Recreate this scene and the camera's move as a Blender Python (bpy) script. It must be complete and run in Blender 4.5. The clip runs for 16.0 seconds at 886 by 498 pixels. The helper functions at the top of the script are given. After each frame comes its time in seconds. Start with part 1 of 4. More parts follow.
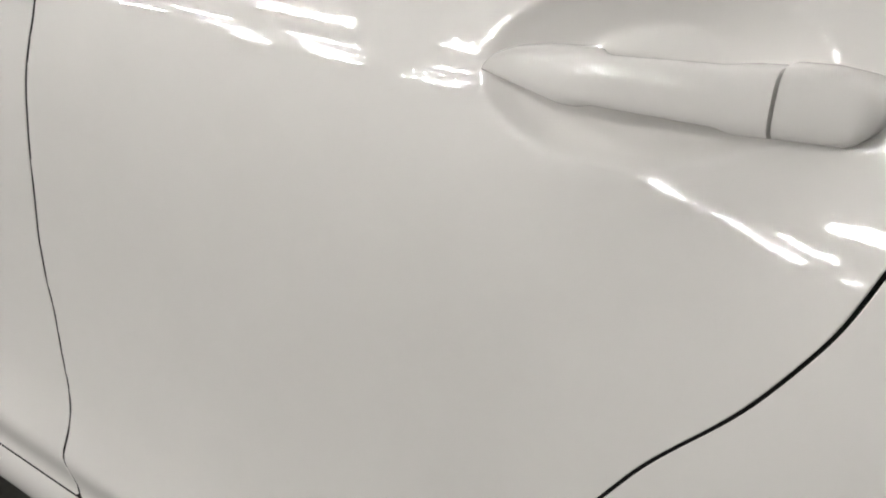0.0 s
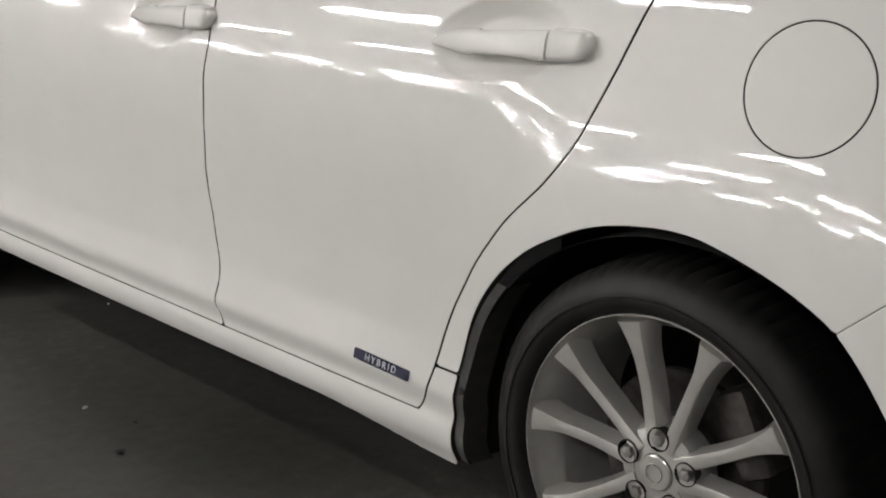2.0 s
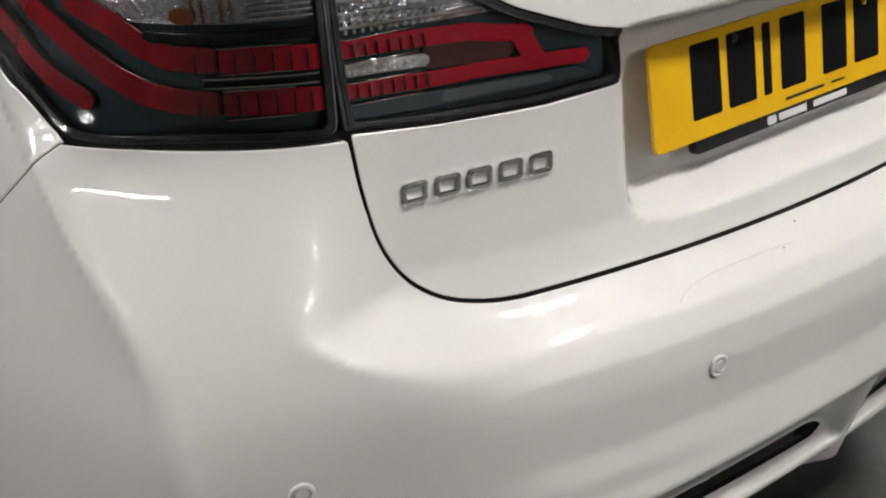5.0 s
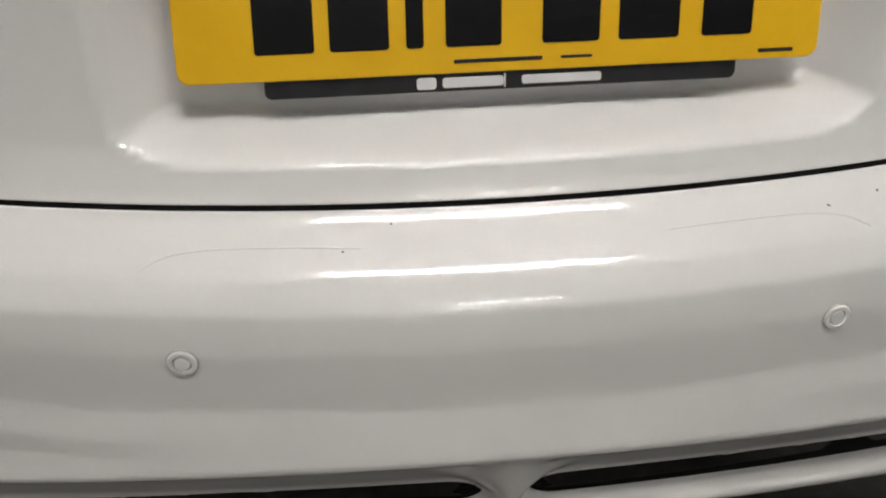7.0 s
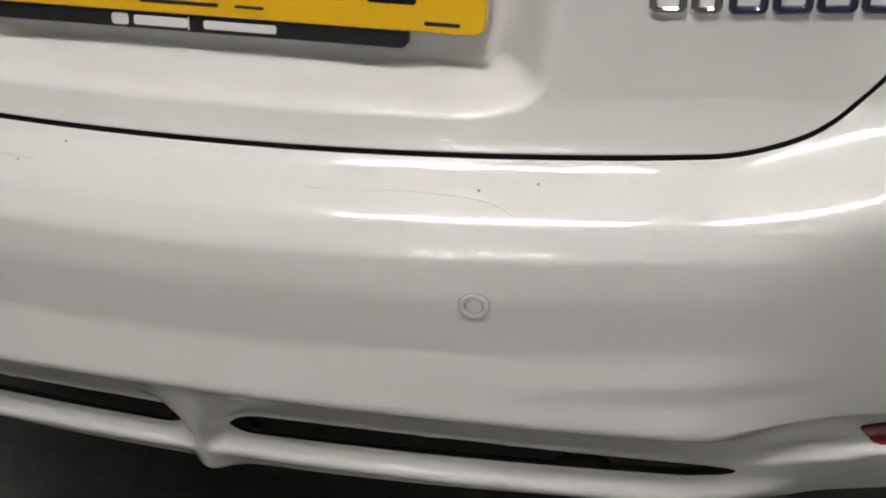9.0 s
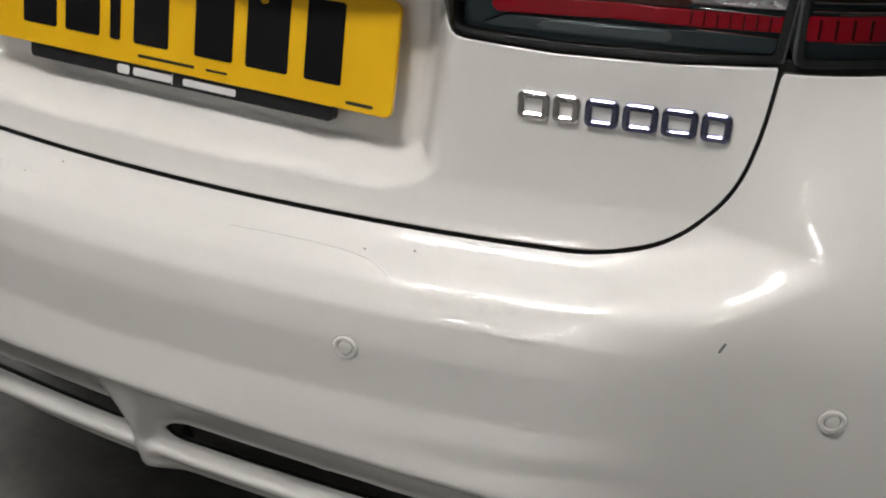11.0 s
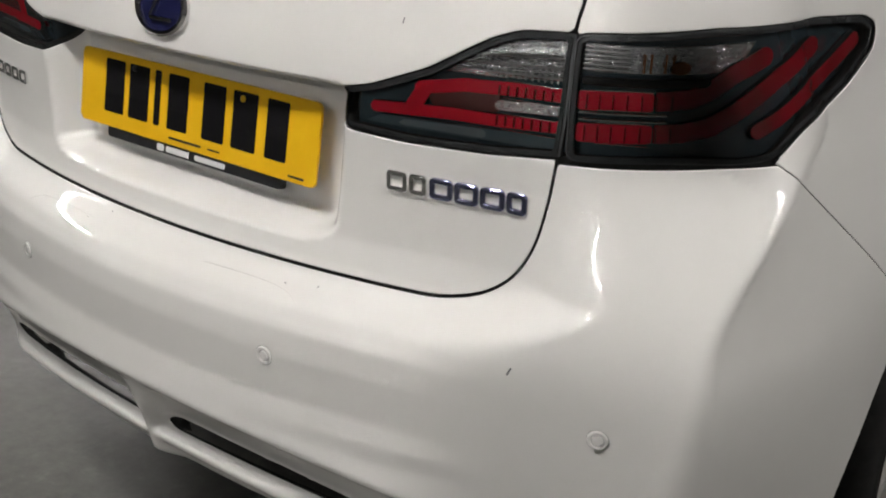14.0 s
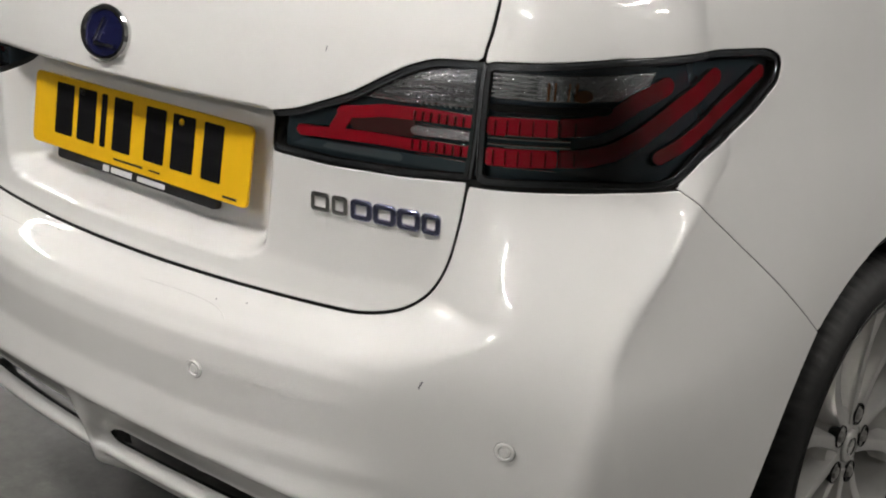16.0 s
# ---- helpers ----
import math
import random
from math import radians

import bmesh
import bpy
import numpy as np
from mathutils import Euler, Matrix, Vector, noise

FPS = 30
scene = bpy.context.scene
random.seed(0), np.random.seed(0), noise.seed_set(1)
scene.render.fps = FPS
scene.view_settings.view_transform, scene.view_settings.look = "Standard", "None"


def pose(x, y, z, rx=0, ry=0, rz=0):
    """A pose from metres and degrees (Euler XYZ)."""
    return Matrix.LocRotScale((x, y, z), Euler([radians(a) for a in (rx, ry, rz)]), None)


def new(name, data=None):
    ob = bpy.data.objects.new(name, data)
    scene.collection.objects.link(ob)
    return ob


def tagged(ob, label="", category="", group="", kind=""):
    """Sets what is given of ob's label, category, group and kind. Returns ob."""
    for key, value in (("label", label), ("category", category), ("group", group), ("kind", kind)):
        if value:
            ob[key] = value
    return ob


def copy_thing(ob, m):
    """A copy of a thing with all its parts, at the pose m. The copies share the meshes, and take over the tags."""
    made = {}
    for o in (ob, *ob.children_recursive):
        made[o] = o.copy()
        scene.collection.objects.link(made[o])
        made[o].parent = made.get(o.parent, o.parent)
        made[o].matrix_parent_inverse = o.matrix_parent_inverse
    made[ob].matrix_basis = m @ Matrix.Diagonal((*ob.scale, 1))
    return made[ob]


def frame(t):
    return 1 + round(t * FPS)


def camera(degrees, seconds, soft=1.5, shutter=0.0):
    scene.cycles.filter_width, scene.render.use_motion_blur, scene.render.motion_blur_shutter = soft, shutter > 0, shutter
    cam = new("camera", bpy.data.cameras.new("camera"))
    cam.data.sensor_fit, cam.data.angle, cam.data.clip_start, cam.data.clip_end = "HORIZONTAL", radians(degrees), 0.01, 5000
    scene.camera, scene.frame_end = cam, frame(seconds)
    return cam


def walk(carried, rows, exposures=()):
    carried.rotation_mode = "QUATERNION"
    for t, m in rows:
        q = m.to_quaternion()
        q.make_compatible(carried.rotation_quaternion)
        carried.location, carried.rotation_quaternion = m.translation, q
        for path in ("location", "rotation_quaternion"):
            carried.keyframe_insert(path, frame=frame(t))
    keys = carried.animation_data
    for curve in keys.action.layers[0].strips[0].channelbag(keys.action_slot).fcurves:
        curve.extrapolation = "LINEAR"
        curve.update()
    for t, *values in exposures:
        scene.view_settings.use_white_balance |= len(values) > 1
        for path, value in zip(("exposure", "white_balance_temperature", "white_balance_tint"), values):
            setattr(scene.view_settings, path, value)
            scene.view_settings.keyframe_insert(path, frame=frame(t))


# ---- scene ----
cam = camera(40.27, 16.0, soft=2.0)
PATH = [
    (0.0, pose(-1.5228, -0.0916, 1.0874, 68.651, -1.769, -48.596)),
    (0.5, pose(-1.6992, -0.2679, 1.0783, 69.226, -0.289, -49.155)),
    (1.0, pose(-1.8940, -0.4978, 1.0778, 70.807, -1.122, -48.557)),
    (1.5, pose(-1.9876, -0.7261, 1.0697, 72.182, -0.730, -45.489)),
    (2.0, pose(-2.1847, -0.9050, 1.1067, 73.832, -0.716, -44.900)),
    (2.5, pose(-2.3097, -1.0704, 1.1631, 74.603, -0.576, -46.540)),
    (3.0, pose(-2.2863, -1.2115, 1.1867, 72.401, 1.080, -49.462)),
    (3.5, pose(-2.0335, -1.3813, 1.1885, 69.644, 2.256, -49.244)),
    (4.0, pose(-1.7502, -1.4506, 1.1911, 67.558, 1.058, -48.892)),
    (4.2, pose(-1.6291, -1.4522, 1.2003, 66.742, 1.160, -48.696)),
    (6.3, pose(-0.4979, -1.5213, 1.1921, 57.283, -1.489, -16.728)),
    (6.5, pose(-0.4146, -1.5315, 1.2207, 55.272, -1.762, -14.280)),
    (7.0, pose(-0.1588, -1.6115, 1.1714, 55.946, -0.322, -6.857)),
    (7.5, pose(0.0977, -1.6284, 1.1373, 56.033, -0.765, -1.113)),
    (8.0, pose(0.3331, -1.6830, 1.1338, 57.380, 0.024, 6.886)),
    (8.5, pose(0.4718, -1.6783, 1.1377, 57.289, 1.087, 12.834)),
    (9.0, pose(0.4477, -1.6258, 1.1433, 56.400, 1.305, 13.419)),
    (9.5, pose(0.4169, -1.6396, 1.1518, 57.708, -0.557, 11.680)),
    (9.7, pose(0.4293, -1.6435, 1.1368, 59.128, -1.403, 11.883)),
    (11.8, pose(1.0297, -1.6830, 1.1758, 63.384, -2.226, 35.469)),
    (12.0, pose(1.0784, -1.6686, 1.1715, 63.317, -2.667, 36.499)),
    (12.5, pose(1.2310, -1.5290, 1.1539, 64.024, -1.467, 40.688)),
    (13.0, pose(1.3167, -1.6124, 1.1875, 66.334, -1.002, 40.745)),
    (13.5, pose(1.3578, -1.6988, 1.2121, 68.132, -0.731, 40.866)),
    (14.0, pose(1.3420, -1.7330, 1.2358, 68.647, -0.402, 41.020)),
    (14.5, pose(1.3519, -1.7320, 1.2411, 68.999, -0.469, 40.906)),
    (15.0, pose(1.3704, -1.7328, 1.2348, 69.209, -0.652, 40.783)),
    (15.5, pose(1.3926, -1.7388, 1.2385, 69.604, -0.647, 41.178)),
    (16.0, pose(1.4560, -1.7145, 1.2445, 70.128, -1.058, 41.274)),
]
EXPOSURES = [(0.0, .10), (1.5, .02), (3.0, -.14), (3.6, -.02), (4.2, .04), (6.3, -.52), (9.7, -.52), (11.8, -.32), (14.0, -.25), (16.0, -.20)]
walk(cam, PATH, EXPOSURES)

# ---- world and light ----
world = bpy.data.worlds.new("dark_hall")
scene.world = world
world.use_nodes = True
world.node_tree.nodes["Background"].inputs[0].default_value = (.8, .85, 1, 1)
world.node_tree.nodes["Background"].inputs[1].default_value = .02
TUBE_LIGHT = 270.0

# ---- materials ----
def material(name, color, rough=.5, metal=0.0, coat=0.0, **more):
    m = bpy.data.materials.new(name)
    m.use_nodes = True
    b = m.node_tree.nodes["Principled BSDF"]
    b.inputs["Base Color"].default_value = (*color, 1)
    b.inputs["Roughness"].default_value = rough
    b.inputs["Metallic"].default_value = metal
    b.inputs["Coat Weight"].default_value = coat
    for k, v in more.items():
        b.inputs[k.replace("_", " ")].default_value = v
    return m


def shader(m):
    return m.node_tree.nodes["Principled BSDF"]


def noise_node(m, scale, detail=4.0, rough=.6):
    n = m.node_tree.nodes
    tex, co = n.new("ShaderNodeTexNoise"), n.new("ShaderNodeTexCoord")
    tex.inputs["Scale"].default_value, tex.inputs["Detail"].default_value, tex.inputs["Roughness"].default_value = scale, detail, rough
    m.node_tree.links.new(co.outputs["Object"], tex.inputs["Vector"])
    return tex


def ramp(m, source, stops):
    r = m.node_tree.nodes.new("ShaderNodeValToRGB")
    e = r.color_ramp.elements
    while len(e) < len(stops):
        e.new(.5)
    for el, (at, c) in zip(e, stops):
        el.position, el.color = at, (*c, 1) if len(c) == 3 else c
    m.node_tree.links.new(source, r.inputs[0])
    return r


def bumped(m, source, strength, distance):
    b = m.node_tree.nodes.new("ShaderNodeBump")
    b.inputs["Strength"].default_value, b.inputs["Distance"].default_value = strength, distance
    m.node_tree.links.new(source, b.inputs["Height"])
    m.node_tree.links.new(b.outputs[0], shader(m).inputs["Normal"])
    return b


def varied(m, scale, low, high, slot="Base Color", detail=5.0):
    t = noise_node(m, scale, detail)
    r = ramp(m, t.outputs["Fac"], [(.3, low), (.7, high)])
    m.node_tree.links.new(r.outputs[0], shader(m).inputs[slot])
    return t


PAINT = material("pearl_white_paint", (.74, .732, .715), .42, 0, 1.0, Coat_Roughness=.025, Coat_IOR=1.5)
dust = varied(PAINT, 7, (.725, .717, .700), (.755, .747, .730))
flake = noise_node(PAINT, 900, 2)
bumped(PAINT, flake.outputs["Fac"], .02, .0004)
peel = noise_node(PAINT, 160, 2)
peel_bump = PAINT.node_tree.nodes.new("ShaderNodeBump")
peel_bump.inputs["Strength"].default_value, peel_bump.inputs["Distance"].default_value = .05, .0006
PAINT.node_tree.links.new(peel.outputs["Fac"], peel_bump.inputs["Height"])
PAINT.node_tree.links.new(peel_bump.outputs[0], shader(PAINT).inputs["Coat Normal"])

# near-black underseal; also stands in for shade in gaps, slots and recesses
INNER = material("underseal_and_recess_shade", (.008, .008, .008), .9)
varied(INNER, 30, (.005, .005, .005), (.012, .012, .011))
LINER = material("wheel_arch_liner", (.012, .012, .012), .8)
liner_noise = varied(LINER, 45, (.004, .004, .004), (.010, .010, .0095))
bumped(LINER, liner_noise.outputs["Fac"], .3, .004)
RUBBER = material("tyre_rubber", (.014, .014, .014), .58, Specular_IOR_Level=.3)
rub = varied(RUBBER, 25, (.006, .006, .006), (.015, .0145, .014))
bumped(RUBBER, noise_node(RUBBER, 220).outputs["Fac"], .15, .001)
ALLOY = material("silver_alloy", (.58, .57, .55), .30, .6, .6, Coat_Roughness=.10)
varied(ALLOY, 18, (.50, .495, .475), (.62, .61, .59))
WORN = material("scuffed_alloy", (.62, .61, .6), .38, .9)
scuff = varied(WORN, 60, (.45, .44, .42), (.72, .71, .7))
bumped(WORN, scuff.outputs["Fac"], .4, .001)
STEEL = material("brake_steel", (.14, .13, .12), .5, .8)
varied(STEEL, 40, (.035, .03, .026), (.09, .085, .08))
NUT = material("nut_steel", (.42, .41, .39), .35, .85)
varied(NUT, 90, (.30, .29, .27), (.48, .47, .45))
CHROME = material("chrome", (.82, .82, .82), .09, 1.0)
BLUE_CHROME = material("blue_chrome", (.17, .18, .29), .12, .9)
NAVY = material("navy_enamel", (.010, .012, .05), .18, .1, .4)
BLACK = material("black_plastic", (.014, .014, .015), .4)
varied(BLACK, 60, (.011, .011, .012), (.02, .02, .021))
GREY_TRIM = material("grey_plastic", (.045, .044, .042), .65)
varied(GREY_TRIM, 50, (.032, .031, .03), (.055, .054, .051))
GLOSS_BLACK = material("gloss_black", (.008, .008, .009), .15, 0, .6)
YELLOW = material("yellow_plate", (.78, .46, .01), .35, 0, .5)
varied(YELLOW, 14, (.74, .42, .008), (.82, .49, .014))
PLATE_WHITE = material("white_print", (.7, .7, .7), .5)
RED = material("red_lens", (.80, .012, .040), .12, 0, 1.0)
RED_DARK = material("dark_red_lens", (.15, .005, .009), .14, 0, 1.0)
RED_BAND = material("deep_red_lens", (.42, .010, .022), .14, 0, 1.0)
varied(RED_BAND, 35, (.30, .008, .016), (.50, .012, .028))
BROWN_LENS = material("brown_red_lens", (.13, .045, .042), .2, 0, 1.0)
FRAME_GREY = material("smoked_frame", (.07, .074, .078), .2, 0, 1.0)
varied(FRAME_GREY, 40, (.055, .059, .063), (.085, .09, .095))
PALE_LENS = material("pale_blue_grey_lens", (.17, .22, .24), .2, .2, 1.0)
SMOKE = material("smoked_lamp", (.045, .068, .082), .12, 0, 1.0)
BLUE_GREY = material("blue_grey_lens", (.09, .13, .15), .15, .2, 1.0)
RED_MATT = material("reflector_red", (.24, .008, .016), .22, 0, .5)
SILVER = material("lamp_reflector", (.72, .72, .73), .22, .75)
facets = noise_node(SILVER, 260, 1)
bumped(SILVER, facets.outputs["Fac"], .8, .003)
AMBER = material("amber_bulb", (.34, .13, .05), .2, .3)
GLASS = material("dark_glass", (.01, .012, .012), .03, 0, 1.0)
LENS = bpy.data.materials.new("clear_lens")
LENS.use_nodes = True
ln = LENS.node_tree.nodes
clear, shine, fres, blend = ln.new("ShaderNodeBsdfTransparent"), ln.new("ShaderNodeBsdfGlossy"), ln.new("ShaderNodeFresnel"), ln.new("ShaderNodeMixShader")
clear.inputs[0].default_value = (.95, .96, .97, 1)
shine.inputs["Roughness"].default_value = .03
fres.inputs[0].default_value = 1.5
for a, b in ((fres.outputs[0], blend.inputs[0]), (clear.outputs[0], blend.inputs[1]), (shine.outputs[0], blend.inputs[2]), (blend.outputs[0], ln["Material Output"].inputs[0])):
    LENS.node_tree.links.new(a, b)
SILVER_PRINT = material("silver_print", (.62, .62, .64), .35, .3)
JOINT = material("joint_shade_grey", (.36, .36, .35), .7)
SCRATCH = material("grey_scratch", (.16, .16, .17), .6)

CONCRETE = material("dark_painted_concrete", (.05, .05, .046), .55)
big = noise_node(CONCRETE, 1.3, 8, .62)
fine = noise_node(CONCRETE, 26, 8, .7)
mix = CONCRETE.node_tree.nodes.new("ShaderNodeMix")
mix.data_type = "FLOAT"
mix.inputs[0].default_value = .45
CONCRETE.node_tree.links.new(big.outputs["Fac"], mix.inputs[2])
CONCRETE.node_tree.links.new(fine.outputs["Fac"], mix.inputs[3])
tone = ramp(CONCRETE, mix.outputs[0], [(.34, (.028, .028, .024)), (.47, (.056, .056, .050)), (.55, (.072, .071, .063)), (.66, (.125, .122, .108))])
CONCRETE.node_tree.links.new(tone.outputs[0], shader(CONCRETE).inputs["Base Color"])
gloss = ramp(CONCRETE, big.outputs["Fac"], [(.3, (.38, .38, .38)), (.7, (.68, .68, .68))])
CONCRETE.node_tree.links.new(gloss.outputs[0], shader(CONCRETE).inputs["Roughness"])
bumped(CONCRETE, fine.outputs["Fac"], .35, .003)
# wall and ceiling greys are kept dark to limit bounced light
WALL = material("grey_block_wall", (.30, .30, .29), .8)
varied(WALL, 3, (.12, .12, .115), (.20, .20, .19))
CEILING = material("grey_soffit", (.30, .30, .29), .85)
varied(CEILING, 2, (.10, .10, .095), (.16, .16, .155))
TUBE = bpy.data.materials.new("fluorescent_tube")
TUBE.use_nodes = True
shader(TUBE).inputs["Emission Color"].default_value = (1, .958, .918, 1)
shader(TUBE).inputs["Emission Strength"].default_value = TUBE_LIGHT
BATTEN = material("white_batten", (.7, .7, .68), .5)
GRIT = material("pale_grit", (.45, .44, .42), .8)
DARK_GRIT = material("dark_grit", (.03, .025, .02), .8)
# ---- the body's outer skin: an implicit surface, negative inside ----
# x to the car's right, y forward from the rear axle, z up
def profile(xs, ys, soft=.012):
    """A line through points, its corners rounded over about soft metres."""
    xs, ys = np.asarray(xs, float), np.asarray(ys, float)
    h, w = .001, .12
    g = np.arange(xs[0] - w, xs[-1] + w, h)
    lin = np.interp(g, xs, ys)
    lin = np.where(g < xs[0], ys[0] + (g - xs[0]) * (ys[1] - ys[0]) / (xs[1] - xs[0]), lin)
    lin = np.where(g > xs[-1], ys[-1] + (g - xs[-1]) * (ys[-1] - ys[-2]) / (xs[-1] - xs[-2]), lin)
    k = np.exp(-.5 * (np.arange(-w, w + h / 2, h) / soft) ** 2)
    v = np.convolve(np.pad(lin, len(k) // 2, mode="edge"), k / k.sum(), mode="valid")
    g, v = g[60:-60], v[60:-60]

    def f(x):
        t = np.clip((x - g[0]) / h, 1, len(g) - 3)
        i = t.astype(int) if isinstance(t, np.ndarray) else int(t)
        t = t - i
        p0, p1, p2, p3 = v[i - 1], v[i], v[i + 1], v[i + 2]
        return p1 + .5 * t * (p2 - p0 + t * (2 * p0 - 5 * p1 + 4 * p2 - p3 + t * (3 * (p1 - p2) + p3 - p0)))
    return f


def step(a, b, x):
    t = np.clip((x - a) / (b - a), 0, 1)
    return t * t * (3 - 2 * t)


def bump(x, c, w):
    return np.exp(-((x - c) / w) ** 2)


# half width of the side by height: at the doors, and over the rear wheel
SIDE_DOOR = profile([.15, .205, .222, .245, .262, .272, .276, .29, .320, .345, .40, .50, .60, .70, .76, .82, .88, .94, 1.00, 1.06, 1.40, 1.46],
                    [.835, .856, .869, .874, .873, .870, .866, .866, .876, .869, .858, .854, .858, .862, .861, .855, .842, .825, .805, .782, .590, .45], .009)
SIDE_WHEEL = profile([.15, .205, .23, .30, .40, .50, .60, .68, .74, .80, .875, .94, 1.00, 1.06, 1.40, 1.46],
                     [.835, .852, .859, .864, .868, .869, .868, .861, .850, .836, .813, .799, .784, .766, .570, .44], .03)
# how far the rear reaches behind the axle, by height: on the centre line, and at the bumper's corners
REAR = profile([.17, .24, .285, .305, .315, .323, .331, .339, .347, .372, .400, .424, .433, .4385, .446, .466, .50, .56, .595, .620, .648, .662, .70, .75, .80, .86, .90, .94, 1.00, 1.06, 1.12, 1.16, 1.38, 1.46],
               [.74, .77, .795, .806, .818, .829, .832, .830, .818, .814, .831, .847, .861, .8685, .870, .866, .860, .861, .856, .838, .796, .785, .772, .767, .765, .766, .764, .758, .745, .724, .695, .66, .24, .05], .0035)
REAR_CORNER = profile([.17, .24, .29, .33, .36, .42, .50, .56, .62, .66, .70, .78, .84, .90, .96, 1.02, 1.08, 1.16, 1.38, 1.46],
                      [.74, .77, .80, .82, .83, .847, .858, .863, .866, .855, .836, .792, .764, .766, .768, .760, .742, .68, .26, .05], .022)
BOW = profile([.17, .30, .42, .56, .64, .70, .80, .90, 1.0, 1.2, 1.46], [.24, .26, .26, .26, .25, .22, .20, .21, .22, .26, .3], .03)
WRAP = profile([.17, .58, .66, .71, .76, .80, .84, .90, 1.0, 1.2, 1.46], [0, 0, .5, 1.2, 1.8, 2.4, 3.0, 3.2, 3.2, 2.5, 2.0], .025)
CORNER = profile([.17, .36, .45, .55, .62, .80, .83, .87, .90, 1.0, 1.46], [.05, .048, .042, .032, .016, .013, .03, .085, .09, .10, .25], .012)
# how far side and tail draw in to meet in the bumper's corner crease, by height
SIDE_IN = profile([.17, .30, .37, .46, .55, .61, .66, .695, .735, .78, .82, .86, 1.46], [.036, .036, .032, .015, .006, .007, .010, .013, .014, .009, .002, 0, 0], .028)
TAIL_IN = profile([.17, .37, .46, .55, .61, .66, .695, .735, .78, .82, .86, 1.46], [-.006, -.006, -.002, .003, .005, .004, .001, .001, .006, .008, 0, 0], .015)
CUPS = ((.338, .905), (1.226, .881))       # bowls behind the door handles


def smooth_max(a, b, k):
    h = np.clip(.5 + .5 * (a - b) / k, 0, 1)
    return b + (a - b) * h + k * h * (1 - h) * .5


def half_width(y, z):
    w = step(.17, .42, y)
    base = SIDE_WHEEL(z) * (1 - w) + SIDE_DOOR(z) * w
    base = base - .12 * np.clip(-y - .15, 0, 1) ** 1.5 * step(.60, .9, z)      # draws in towards the tail
    base = base - .50 * np.clip(-y - .36, 0, .45) ** 2 * step(.84, .64, z)
    base = base - SIDE_IN(z) * step(-.22, -.66, y)
    base = base - .0075 * np.clip(y - 1.5, 0, 3) ** 2
    for cy, cz in CUPS:
        dz = z - cz + .10 * (y - cy)
        r = np.hypot((y - cy) / .126, dz / np.where(dz > 0, .062, .062))
        base = base - .017 * step(.99, .42, r) - .0050 * step(1.04, .84, r)
    return base


def reach(x, z):
    ax = np.abs(x)
    zl = z + .137 * ax ** 2 * step(.475, .445, z)          # slot and lip sink towards the corners
    u = step(.62, .70, z) * .10
    w = step(.44 + u, .60 + u, ax)
    r = REAR(zl) * (1 - w) + REAR_CORNER(z) * w - BOW(z) * ax ** 2 - WRAP(z) * np.clip(ax - .60, 0, 1) ** 2
    # recess for the plate: round below, cut off sharply by the lip above
    qx, qz = np.maximum(ax - (.258 + .10 * (z - .75)), 0), np.maximum(.715 - z, 0) * 2.2
    box = step(.066, .010, np.hypot(qx, qz)) * step(.893, .879, z)
    # rib between the two slots, and the hollow that holds the reflector
    flush = np.maximum(.836 + (z - .325) * .26 - REAR(zl), 0) * step(.27, .31, z) * step(.445, .43, z)
    rib = flush * np.exp(-(ax / (.0105 + .030 * step(.345, .405, z) + .012 * step(.325, .30, z))) ** 2)
    hollow = .020 * step(.47, .56, ax) * step(.765, .745, ax) * step(.352, .366, z + .10 * (.69 - ax)) * step(.414, .404, z)
    return r - .058 * box + rib - hollow - TAIL_IN(z) * step(.60, .79, ax)


def skin(x, y, z):
    a = np.abs(x) - half_width(y, z)
    b = -y - reach(x, z)
    c = y - (3.45 - .35 * np.abs(x) ** 2 - .6 * np.clip(z - .6, 0, 1))
    f = smooth_max(a, b, CORNER(z))
    return smooth_max(f, c, .25)
# ---- panels cut from the skin ----
HALF, TAIL, RAD, NOSE = .55, -.30, .25, 3.0     # a rounded guide line inside the body


def guide(s):
    """Point and outward direction of the guide line, s metres along it from the tail's middle; s > 0 is the car's right."""
    a = np.abs(s)
    flat, turn = HALF - RAD, RAD * math.pi / 2
    q = np.clip((a - flat) / RAD, 0, math.pi / 2)
    gx = np.where(a < flat, a, flat + RAD * np.sin(q))
    gy = np.where(a < flat + turn, TAIL + RAD * (1 - np.cos(q)), TAIL + RAD + a - flat - turn)
    sign = np.where(s < 0, -1., 1.)
    return gx * sign, gy, np.sin(q) * sign, -np.cos(q)


def on_skin(s, z, inset=0.0):
    """The place on the skin at s along the guide line and height z."""
    gx, gy, nx, ny = guide(s)
    lo, hi = np.zeros_like(s), np.full_like(s, 1.2)
    for _ in range(21):
        mid = (lo + hi) / 2
        inside = skin(gx + nx * mid, gy + ny * mid, z) < -inset
        lo, hi = np.where(inside, mid, lo), np.where(inside, hi, mid)
    d = (lo + hi) / 2
    return np.stack([gx + nx * d, gy + ny * d, z], -1)


def skin_normal(p, e=.002):
    x, y, z = p[..., 0], p[..., 1], p[..., 2]
    g = np.stack([skin(x + e, y, z) - skin(x - e, y, z), skin(x, y + e, z) - skin(x, y - e, z), skin(x, y, z + e) - skin(x, y, z - e)], -1)
    return g / np.maximum(np.linalg.norm(g, axis=-1, keepdims=True), 1e-9)


